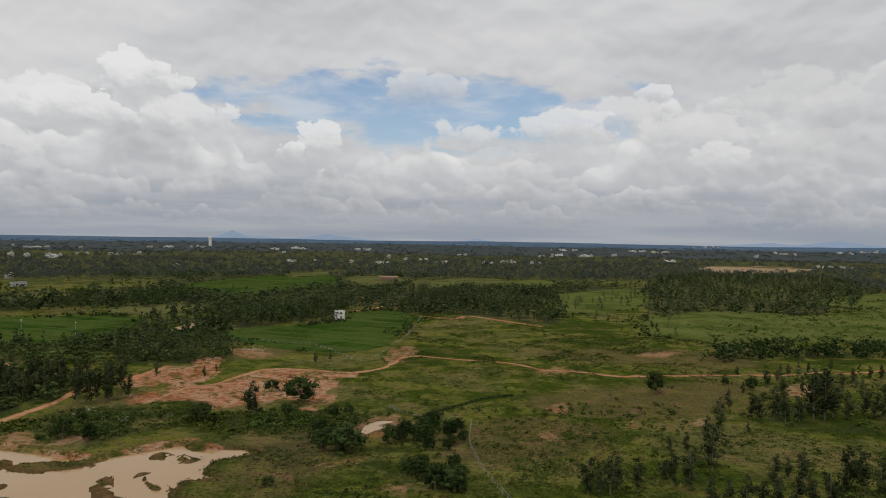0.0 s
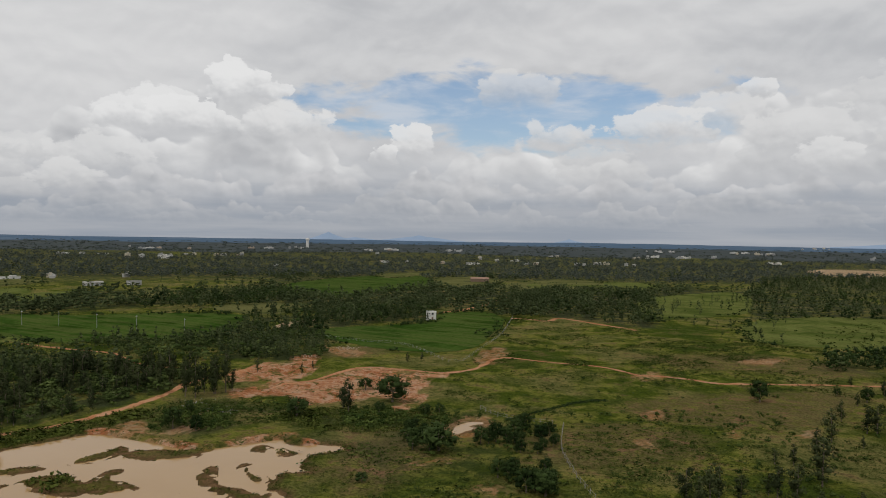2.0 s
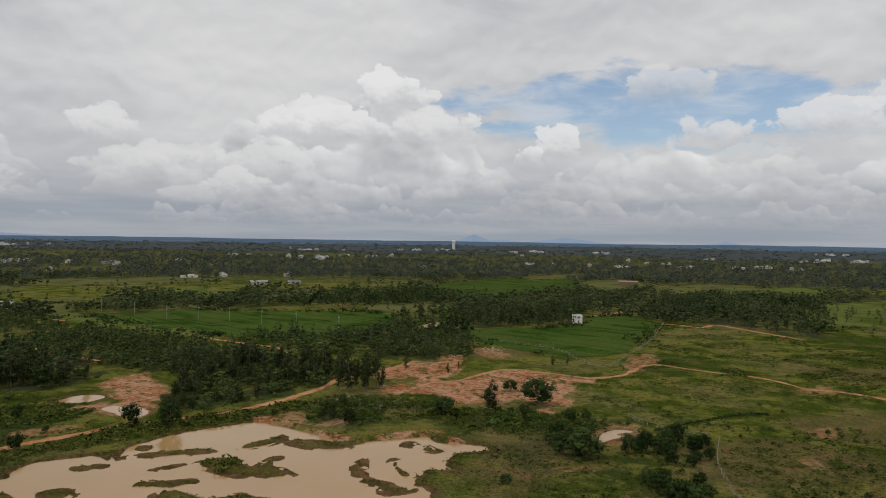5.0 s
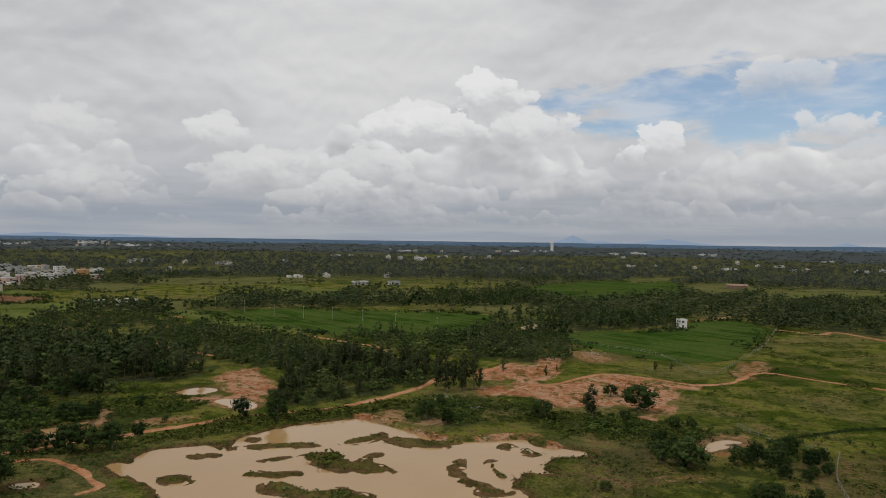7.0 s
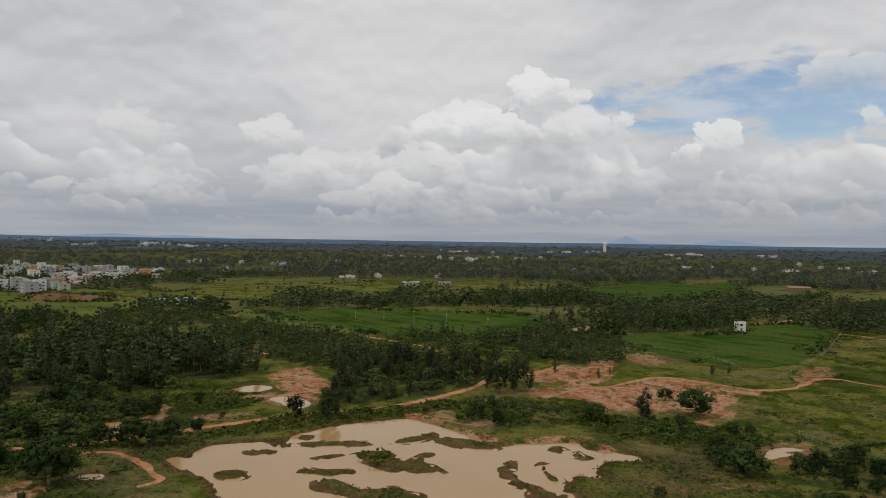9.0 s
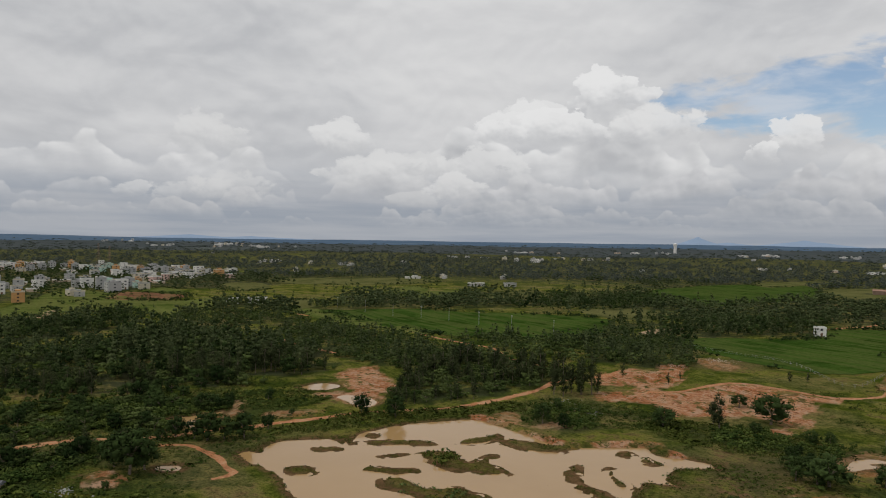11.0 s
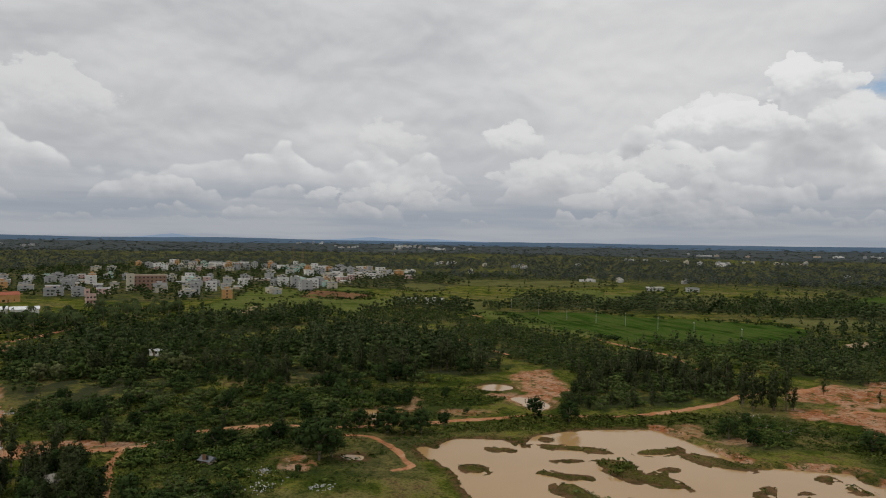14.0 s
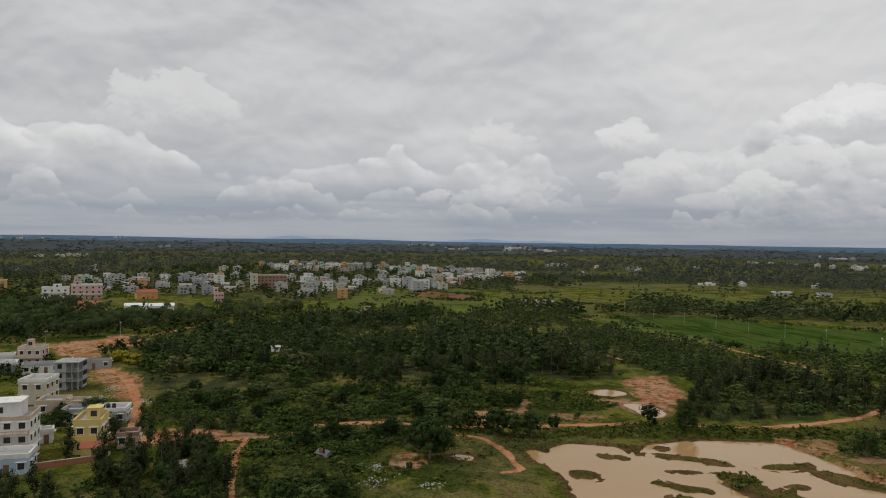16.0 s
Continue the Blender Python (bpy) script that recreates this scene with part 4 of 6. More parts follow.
# ---- fields ----
FIELDS = [
    ("crop", "flat field of dense dark green crop behind a fence", [(-91.9, 306.7), (-106.4, 317.8), (-106.1, 337.8), (-92.3, 353.6), (-75.9, 366.3), (-58.4, 382.6), (-59.9, 420.5), (-42.2, 444.5), (-24.8, 441.6), (-16.7, 396.1), (-19.4, 348.7), (-24, 296.6), (-35.8, 280.7), (-51.5, 279.6), (-68, 286.7)]),
    ("crop", "wide green crop field crossed by power poles", [(-323.9, 305.9), (-315.6, 326.5), (-304.3, 345.6), (-287.7, 359.6), (-256.6, 366.5), (-231.2, 383), (-206.3, 394.5), (-181.9, 392.9), (-163.2, 384.1), (-146.7, 330.8), (-147.8, 300.6), (-161, 285.6), (-182.2, 284.2), (-190.5, 267.8), (-206.1, 270.9), (-226.4, 274.3), (-250.7, 276), (-286.8, 287.8)]),
    ("meadow", "light green pasture strip", [(-350.1, 302.4), (-345, 316.2), (-306.6, 303), (-252.8, 287.2), (-210.8, 272.6), (-210, 262.8), (-241.2, 265.6), (-289.9, 278.1), (-324.2, 288.5)]),
    ("crop", "green crop field in front of distant woods", [(-238.4, 620.1), (-238.6, 746.8), (-209.5, 849.3), (-155.4, 904.6), (-108.3, 763.4), (-104, 661.5), (-133, 596.1), (-147.1, 529.4), (-184.9, 550.2)]),
    ("meadow", "fresh green field beside the town", [(-485.1, 222.1), (-474.2, 258.1), (-446, 288.3), (-451.6, 320.4), (-393.3, 280.3), (-369, 243.7), (-349.5, 216.5), (-381.1, 226.1), (-413.7, 218.9), (-433.6, 198.5)]),
    ("plough", "brown ploughed field beside the town", [(-535, 287), (-541.7, 303.4), (-487.9, 315.3), (-464.9, 302.2), (-459.5, 276.5), (-483.4, 255.7)]),
    ("meadow", "green strip between town and ploughed field", [(-567.5, 329.4), (-571.3, 353.6), (-533.5, 343.7), (-497.2, 321.3), (-532.8, 311.5)]),
    ("pasture", "green plot with scattered palms beside town", [(-583.3, 416.7), (-586.6, 450.4), (-558, 454.1), (-501.2, 411), (-489.7, 376.1), (-523.3, 380.4)]),
    ("pasture", "pale stubble plot beside farm sheds", [(-382.4, 326.3), (-397.8, 348.6), (-387.8, 357.5), (-345.7, 320.6), (-344.8, 306.8)]),
    ("pasture", "yellowish strip of stubble", [(-324.5, 488.9), (-305.1, 523.4), (-279.8, 539.6), (-261.1, 631), (-236, 572.8), (-258.3, 506), (-284.8, 481.9), (-308.2, 464.4)]),
    ("meadow", "green clearing in far woods", [(-407.1, 462.1), (-437.4, 537.6), (-396.1, 511.3), (-354.2, 428.4)]),
    ("pasture", "pale yellow-green clearing before woods", [(-202.7, 906.6), (-152.9, 1015.7), (-121.7, 939.1), (-153.8, 859.6), (-174.8, 824)]),
    ("pasture", "light green scrubby pasture", [(-118.3, 825.4), (-96.9, 887.3), (-43, 848.3), (-43.6, 691), (-67.3, 618.2), (-91.6, 672.7)]),
    ("meadow", "green strip field behind a plantation", [(0.7, 778.7), (64.1, 818.1), (119, 832.9), (138.3, 771.6), (97.3, 680.4), (35.8, 659), (0.7, 683.3)]),
    ("meadow", "green field dotted with young trees", [(65.9, 423.2), (76.1, 531.2), (109.5, 624), (190.8, 701.1), (170.3, 574.3), (137.7, 483.5), (100.5, 448)]),
    ("meadow", "light green pasture dotted with low shrubs", [(114, 405.7), (146, 454.6), (183.1, 474.7), (216.4, 472.2), (241.3, 454.3), (303.2, 509.1), (381, 601), (430.2, 621.7), (217.5, 313.6), (202.6, 318.8), (180.6, 334.6), (147.7, 327.4), (125.8, 332.5), (105.8, 346.3)]),
    ("meadow", "pale green field beside a dark wood", [(288.1, 542.8), (337.2, 616.7), (382.1, 651), (458, 694.4), (349.4, 529.5), (301.4, 513.1)]),
    ("sand", "bare pale earth of a far quarry", [(463.9, 1273.1), (557.9, 1451.2), (699.1, 1615.3), (769.4, 1572.4), (743.9, 1404.3), (622.6, 1212), (498.8, 1110.5), (445.9, 1112.6)]),
    ("sand", "bare pale plot beside the crop field", [(-132.3, 345), (-125.8, 375), (-118.6, 377.4), (-118.3, 353), (-122.3, 330.5)]),
    ("meadow", "green field below the town", [(-447.2, 163), (-490.3, 200.9), (-577.6, 258.2), (-583, 289.2), (-477.7, 281.9), (-423.5, 236.4), (-422.9, 193.3), (-381.3, 167.1), (-380.6, 152.6)]),
    ("sand", "bare trodden earth beside the green field", [(-391.5, 158.7), (-436.4, 191.1), (-438, 198.5), (-393, 172.2)]),
    ("pasture", "stubble plot by a white compound", [(-324.2, 522.1), (-323.3, 566.3), (-287.4, 554), (-269.5, 519.6), (-294.2, 501.1)]),
    ("meadow", "green strip under power poles", [(-375.6, 455.1), (-381.1, 517.9), (-366.1, 526.6), (-324, 459.6), (-324.8, 423)]),
    ("pasture", "pale green stubble field near woods", [(-620, 500), (-560, 640), (-470, 640), (-470, 560), (-540, 480)]),
    ("pasture", "light green pasture among trees", [(-42, 705), (16, 850), (76, 846), (64, 709), (-8, 640)]),
    ("pasture", "light pasture between tree lines", [(-205, 430), (-188, 469), (-147, 473), (-140, 427), (-165, 396)]),
]


def patch(outline, lift, step):
    ring = spline(outline, True, 6)
    ring = ring + (np.stack([fbm(ring[:, 0], ring[:, 1], 9, 3, 51), fbm(ring[:, 0], ring[:, 1], 9, 3, 52)], 1) - 0.5) * 6
    lo, hi = ring.min(0), ring.max(0)
    px, py = np.meshgrid(np.arange(lo[0], hi[0], step), np.arange(lo[1], hi[1], step))
    px, py = px.ravel(), py.ravel()
    keep = signed(ring, px, py, 30) < -step * 0.4
    pts = np.concatenate([ring, np.stack([px[keep], py[keep]], 1)])
    n = len(ring)
    out = delaunay([Vector(p) for p in pts], [(i, (i + 1) % n) for i in range(n)], [], 1, 1e-4)
    v = np.array([(p.x, p.y) for p in out[0]])
    z = height(v[:, 0], v[:, 1]) + lift
    return np.column_stack([v, z]), out[2]


from mathutils.geometry import delaunay_2d_cdt as delaunay

for kind, label, outline in FIELDS:
    v, f = patch(outline, 0.14, 9.0 if outline[0][1] < 700 else 40.0)
    me = bpy.data.meshes.new("field")
    me.from_pydata(v.tolist(), [], f)
    me.materials.append(MAT[kind])
    tagged(new("field", me), label, "field", kind="structure")


# ---- plants: templates ----
def crown(blobs, count, leaf, rng, up=0.25):
    """Leaf sprays, as small bent quads, round a set of (x, y, z, radius, height) lumps; their normals follow the lumps."""
    blobs = np.array(blobs, float)
    w = blobs[:, 3] ** 2
    pick = rng.choice(len(blobs), count, p=w / w.sum())
    d = rng.normal(size=(count, 3))
    d[:, 2] += up
    d /= np.linalg.norm(d, axis=1)[:, None]
    b = blobs[pick]
    deep = rng.uniform(0.55, 1.08, count)
    c = b[:, :3] + d * np.stack([b[:, 3], b[:, 3], b[:, 4]], 1) * deep[:, None]
    nrm = d + rng.normal(size=(count, 3)) * 0.4
    nrm /= np.linalg.norm(nrm, axis=1)[:, None]
    t = np.cross(nrm, rng.normal(size=(count, 3)))
    t /= np.linalg.norm(t, axis=1)[:, None]
    s = np.cross(nrm, t)
    size = leaf * rng.uniform(0.6, 1.45, count)[:, None]
    v = np.stack([c - s * size * 0.6 + nrm * size * 0.1, c + t * size, c + s * size * 0.6 - nrm * size * 0.2, c - t * size], 1).reshape(-1, 3)
    out = c - blobs[:, :3].mean(0)
    out /= np.linalg.norm(out, axis=1)[:, None] + 1e-6
    soft = d * 0.55 + out * 0.5 + nrm * 0.3 + np.array([0, 0, 0.25])
    soft /= np.linalg.norm(soft, axis=1)[:, None]
    return v, np.arange(count * 4).reshape(-1, 4), np.repeat(soft, 4, axis=0)


def heart(blobs, rng, every=1, fill=0.72):
    """The dense inside of a crown: one rough six-sided lump in each blob."""
    v, f, soft = [], [], []
    for x, y, z, r, h in blobs[::every]:
        n = len(v)
        a = rng.uniform(0, 1.57)
        for sz in (-1, 1):
            for k in range(4):
                q = a + k * 1.5708 + rng.normal() * 0.25
                m = fill * rng.uniform(0.75, 1.15)
                v.append((x + math.cos(q) * r * m * 0.85, y + math.sin(q) * r * m * 0.85, z + sz * h * m * 0.62))
                soft.append(Vector((math.cos(q), math.sin(q), sz * 0.7)).normalized())
        f += [[n + i for i in p] for p in ((3, 2, 1, 0), (4, 5, 6, 7), (0, 1, 5, 4), (1, 2, 6, 5), (2, 3, 7, 6), (3, 0, 4, 7))]
    return np.array(v), np.array(f), np.array(soft)


def full_crown(blobs, count, leaf, rng, up=0.25, every=1, fill=0.76):
    v, f, s = crown(blobs, count, leaf, rng, up)
    hv, hf, hs = heart(blobs, rng, every, fill)
    return np.concatenate([v, hv]), np.concatenate([f, hf + len(v)]), np.concatenate([s, hs])


def lumps(kind, rng):
    """Lumps of a crown for a plant one metre high."""
    out = []
    if kind == "eucalyptus":
        for i in range(11):
            z = 0.16 + 0.76 * i / 10
            r = 0.17 * (1.05 - 0.6 * abs(z - 0.5) / 0.45)
            out.append((rng.normal() * 0.06, rng.normal() * 0.06, z, r * rng.uniform(0.7, 1.2), r * 0.95))
    elif kind == "broad":
        for i in range(14):
            z = 0.26 + 0.54 * i / 13
            a, q = i * 2.4 + rng.normal() * 0.4, 0.32 * math.sqrt(max(0.05, 1 - ((z - 0.48) / 0.38) ** 2)) * rng.uniform(0.6, 1.1)
            out.append((math.cos(a) * q, math.sin(a) * q, z, rng.uniform(0.17, 0.25), rng.uniform(0.15, 0.2)))
    elif kind == "acacia":
        for i in range(12):
            a, q = rng.uniform(0, 6.28), 0.70 * math.sqrt(rng.uniform(0, 1))
            out.append((math.cos(a) * q, math.sin(a) * q, rng.uniform(0.25, 0.80) - q * 0.22, rng.uniform(0.26, 0.42), rng.uniform(0.16, 0.24)))
    elif kind == "tuft":
        for i in range(4):
            out.append((rng.normal() * 0.4, rng.normal() * 0.4, 0.3, rng.uniform(0.4, 0.7), 0.3))
    else:
        for i in range(7):
            a, q = rng.uniform(0, 6.28), 0.55 * math.sqrt(rng.uniform(0, 1))
            out.append((math.cos(a) * q, math.sin(a) * q, rng.uniform(0.3, 0.62) - q * 0.25, rng.uniform(0.28, 0.45), rng.uniform(0.25, 0.36)))
    return out


def trunk_shape(kind, rng):
    s = Shape()
    if kind == "eucalyptus":
        s.tube([(0, 0, -0.03), (0.01, 0, 0.3), (0.0, 0.015, 0.65), (0.01, 0, 0.92)], [0.018, 0.013, 0.008, 0.003], 5)
        for i in range(6):
            a, z = rng.uniform(0, 6.28), 0.32 + 0.09 * i
            s.tube([(0, 0, z), (math.cos(a) * 0.07, math.sin(a) * 0.07, z + 0.09), (math.cos(a) * 0.11, math.sin(a) * 0.11, z + 0.15)], [0.006, 0.004, 0.002], 3)
    else:
        s.tube([(0, 0, -0.03), (0.015, 0.01, 0.18), (0.02, 0, 0.36)], [0.035, 0.026, 0.02], 7)
        for i in range(5):
            a = i * 1.257 + rng.uniform(-0.4, 0.4)
            q = rng.uniform(0.18, 0.3) * (1.9 if kind == "acacia" else 1)
            s.tube([(0.02, 0, 0.33), (math.cos(a) * q * 0.5, math.sin(a) * q * 0.5, 0.48), (math.cos(a) * q, math.sin(a) * q, 0.62)], [0.016, 0.011, 0.005], 4)
    return s


LEAF = {"eucalyptus": "euca", "broad": "round", "acacia": "scrub", "bush": "bushleaf"}
FULL = {"eucalyptus": (620, 0.022), "broad": (1050, 0.029), "acacia": (620, 0.043), "bush": (210, 0.068)}
THIN = {"eucalyptus": (84, 0.033), "broad": (110, 0.043), "acacia": (120, 0.062), "bush": (40, 0.115), "tuft": (9, 0.22)}
FARS = {"eucalyptus": (16, 0.055), "broad": (14, 0.078), "acacia": (14, 0.11), "bush": (10, 0.16), "tuft": (6, 0.3)}
MID = {"eucalyptus": (46, 0.040), "broad": (52, 0.050), "acacia": (50, 0.075), "bush": (18, 0.12), "tuft": (6, 0.3)}
rng = np.random.default_rng(7)
LABELS = {
    "eucalyptus": "slender eucalyptus tree with a loose grey-green crown",
    "broad": "dense dark green broadleaf tree standing in grass",
    "acacia": "spreading thorn tree with a flat green crown",
    "bush": "low green thorny bush on open ground",
}
TEMPLATES, LITE, MIDDLE, FARTHEST = {}, {}, {}, {}
for kind in THIN:
    TEMPLATES[kind], LITE[kind], MIDDLE[kind], FARTHEST[kind] = [], [], [], []
    for i in range(5):
        lp = lumps(kind, rng)
        if kind == "tuft":
            LITE[kind].append(crown(lp, *THIN[kind], rng, 1.1))
        else:
            LITE[kind].append(full_crown(lp, *THIN[kind], rng, 0.35, 2, 0.60))
        MIDDLE[kind].append(full_crown(lp, *MID[kind], rng, 0.4, 3, 0.62))
        FARTHEST[kind].append(full_crown(lp, *FARS[kind], rng, 0.5, 4, 0.70))
        if kind == "tuft":
            continue
        v, f, soft = full_crown(lp, *FULL[kind], rng, fill=0.46 if kind == "eucalyptus" else 0.58)
        full = fast_mesh("crown", v, f, MAT[LEAF[kind]], normals=soft)
        stem = trunk_shape(kind, rng).mesh("trunk", MAT["bark"])
        TEMPLATES[kind].append((full, stem))


def plant(kind, x, y, z, size, turn, wide=1.0):
    """One tree or bush as a thing of its own, with trunk and crown."""
    full, stem = TEMPLATES[kind][rng.integers(5)]
    name = {"eucalyptus": "eucalyptus_tree", "broad": "broadleaf_tree", "acacia": "thorn_tree", "bush": "bush"}[kind]
    base = new(name)
    base.matrix_basis = pose(x, y, z, 0, 0, turn) @ Matrix.Diagonal((size * wide, size * wide, size, 1))
    part("trunk", stem, base)
    part("crown", full, base)
    return tagged(base, LABELS[kind], "bush" if kind == "bush" else "tree", "scattered " + ("bushes" if kind == "bush" else "trees"))


def mass(name, label, kind, xs, ys, zs, sizes, wides, mat=None, kindtag="stuff", category="woodland", shapes=None):
    """Many thin-leaved plants joined into one mesh."""
    vs, fs, tones, softs, n = [], [], [], [], 0
    xs = np.asarray(xs)
    which = rng.integers(0, 5, len(xs))
    for k in range(5):
        v, f, soft = (shapes or LITE)[kind][k]
        s = np.nonzero(which == k)[0]
        if not len(s):
            continue
        a = rng.uniform(0, 6.28, len(s))
        c, d = np.cos(a)[:, None], np.sin(a)[:, None]
        sz, wd = np.asarray(sizes)[s][:, None], np.asarray(wides)[s][:, None]
        px = (v[None, :, 0] * c - v[None, :, 1] * d) * sz * wd + xs[s][:, None]
        py = (v[None, :, 0] * d + v[None, :, 1] * c) * sz * wd + np.asarray(ys)[s][:, None]
        pz = v[None, :, 2] * sz + np.asarray(zs)[s][:, None]
        vs.append(np.stack([px, py, pz], -1).reshape(-1, 3))
        fs.append((f[None] + (np.arange(len(s)) * len(v))[:, None, None] + n).reshape(-1, 4))
        softs.append(np.stack([soft[None, :, 0] * c - soft[None, :, 1] * d, soft[None, :, 0] * d + soft[None, :, 1] * c, np.repeat(soft[None, :, 2], len(s), 0)], -1).reshape(-1, 3))
        n += len(s) * len(v)
        tones.append(np.repeat(rng.uniform(0, 1, len(s)), len(v)))
    me = fast_mesh(name, np.concatenate(vs), np.concatenate(fs), mat or MAT[LEAF[kind]], {"tone": np.concatenate(tones)}, np.concatenate(softs))
    return tagged(new(name, me), label, category, kind=kindtag)


def scatter(outline, count):
    ring = spline(outline, True, 3)
    lo, hi = ring.min(0), ring.max(0)
    got = np.zeros((0, 2))
    while len(got) < count:
        p = rng.uniform(lo, hi, (count * 3, 2))
        got = np.concatenate([got, p[inside(ring, p[:, 0], p[:, 1])]])
    return got[:count]


def off_road(p, gap=2.0):
    keep = np.ones(len(p), bool)
    for w, line in ROAD_LINES:
        keep &= line_distance(line, p[:, 0], p[:, 1]) > w * 0.5 + gap
    return keep


ground_cover = {k: [] for k in LEAF}
for outline, mix in STANDS:
    for kind, count, lo, hi in mix:
        p = scatter(outline, count)
        p = p[off_road(p)]
        for sort, _, field in FIELDS:
            if sort in ("crop", "plough", "sand"):
                p = p[~inside(spline(field, True, 4), p[:, 0], p[:, 1])]
        if count > 200:
            p = p[fbm(p[:, 0], p[:, 1], 26, 2, 65) < (0.65 if kind != "bush" else 0.58)]
        # glades between the thickets
        glade = fbm(p[:, 0], p[:, 1], 22, 2, 69) > 0.64
        p = p[~(glade & (p[:, 0] > -262) & (p[:, 0] < -100) & (p[:, 1] < 125))]
        grow = 0.40 + 1.2 * fbm(p[:, 0], p[:, 1], 24, 3, 67)
        lo, hi = lo * grow, hi * grow
        ground_cover[kind].append(np.column_stack([p, rng.uniform(lo, hi, len(p))]))
THINGS = {"eucalyptus": 220, "broad": 160, "acacia": 130, "bush": 200}
for kind, rows in ground_cover.items():
    rows = np.concatenate(rows)
    z, soil, mud, dry = land(rows[:, 0], rows[:, 1])
    ok = (mud < 0.4) & (soil < 0.6)
    rows, z = rows[ok], z[ok]
    order = np.argsort(np.hypot(rows[:, 0], rows[:, 1]))
    near, rest = order[:THINGS[kind]], order[THINGS[kind]:]
    for i in near:
        plant(kind, rows[i, 0], rows[i, 1], z[i], rows[i, 2], rng.uniform(0, 360), rng.uniform(0.85, 1.2))
    reach = np.hypot(rows[:, 0], rows[:, 1])
    for some, shapes in ((rest[reach[rest] < 290], LITE), (rest[reach[rest] >= 290], MIDDLE)):
        if len(some):
            # massed eucalyptus takes the leaf that has haze in its colour
            mass("woodland", {"eucalyptus": "plantation of slender grey-green eucalyptus, lightened in colour for haze", "broad": "dark green broadleaf wood", "acacia": "dense thorny green woodland", "bush": "low green thorn scrub"}[kind],
                 kind, rows[some, 0], rows[some, 1], z[some], rows[some, 2], rng.uniform(0.85, 1.25, len(some)), MAT["plantation"] if kind == "eucalyptus" else None, shapes=shapes)

# ---- far woods: lumps that widen with distance ----
def far_woods(count, r0, r1, kind, lo, hi, wide, cover):
    q = rng.uniform(EYE / r1, EYE / r0, count)
    r = EYE / q
    a = np.radians(rng.uniform(-36, 96, count))
    x, y = -np.sin(a) * r, np.cos(a) * r
    keep = fbm(x, y, 160, 3, 61) < cover
    for _, _, outline in FIELDS:
        keep &= ~inside(np.array(outline, float), x, y)
    keep &= ~inside(np.array(TOWN, float), x, y)
    for w, line in ROAD_LINES:
        keep &= line_distance(line, x, y) > w + 3
    for outline, _ in STANDS:
        keep &= ~inside(np.array(outline, float), x, y)
    x, y, r = x[keep], y[keep], r[keep]
    size = rng.uniform(lo, hi, len(x))
    w = rng.uniform(0.8, 1.3, len(x)) * np.interp(r, (r0, r1), wide)
    # leaf colours carry the haze: paler on nearer woods, bluer beyond
    mass("far_woodland", "distant dark woodland and tree lines, haze in leaf colour", kind, x, y, land(x, y)[0], size, w, MAT["plantation" if r1 < 2000 else "hazeleaf"], shapes=FARTHEST)


far_woods(7200, 420, 900, "broad", 5, 9, (1.0, 1.4), 0.55)
far_woods(1100, 420, 1100, "eucalyptus", 7, 12, (1.0, 1.3), 0.70)
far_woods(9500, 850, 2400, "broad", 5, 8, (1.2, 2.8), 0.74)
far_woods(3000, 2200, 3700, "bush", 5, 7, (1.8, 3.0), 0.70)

# ---- shrubs and small trees along the edges of the fields ----
edge_rows = []
for _, _, outline in FIELDS:
    ring = spline(outline, True, 8)
    ring = ring[np.hypot(ring[:, 0], ring[:, 1]) < 900]
    if len(ring):
        p = np.repeat(ring, 4, axis=0)
        edge_rows.append(p + rng.normal(size=p.shape) * 3.5)
edge_rows = np.concatenate(edge_rows)
edge_rows = edge_rows[off_road(edge_rows, 1.0) & (fbm(edge_rows[:, 0], edge_rows[:, 1], 28, 2, 71) > 0.46)]
mass("field_hedge", "ragged shrubs along the edges of fields", "bush", edge_rows[:, 0], edge_rows[:, 1], height(edge_rows[:, 0], edge_rows[:, 1]), rng.uniform(0.8, 2.8, len(edge_rows)), rng.uniform(0.8, 1.4, len(edge_rows)), MAT["round"], category="undergrowth", shapes=FARTHEST)

# ---- single trees that stand out ----
BROAD = [
    (-49.9, 206.7, 3.8), (-38.8, 192.7, 7.8), (-83.6, 154.8, 5.2), (-59.3, 171.5, 5.4), (-19.5, 148.1, 6.4), (-21.6, 148.3, 4.9), (-11.1, 154.5, 4.5), (-7.8, 157.6, 4.6),
    (-3.6, 163.7, 4.2), (-5.3, 156.4, 4), (-31, 126.6, 2), (-124.5, 132.7, 5.5), (-114.9, 135.2, 6), (-131.1, 108, 3.8), (-133.9, 93.3, 7), (-131.5, 96, 5.8),
    (-129.1, 99.6, 6.1), (-141.3, 90.3, 5.1), (-126.1, 70.9, 9.1), (-132.5, 71.4, 6.8), (-125.9, 73.9, 6.3), (-137.1, 92.2, 4.8), (2.2, 159.5, 4.4), (66, 214.2, 6.8),
    (-4, 131.4, 4), (-0.7, 125.6, 4.9), (-2.2, 149.2, 3.2), (-6.2, 132.9, 4), (1.4, 149.3, 2.8), (91.9, 226.3, 2.7), (97.3, 218.9, 4.6)]
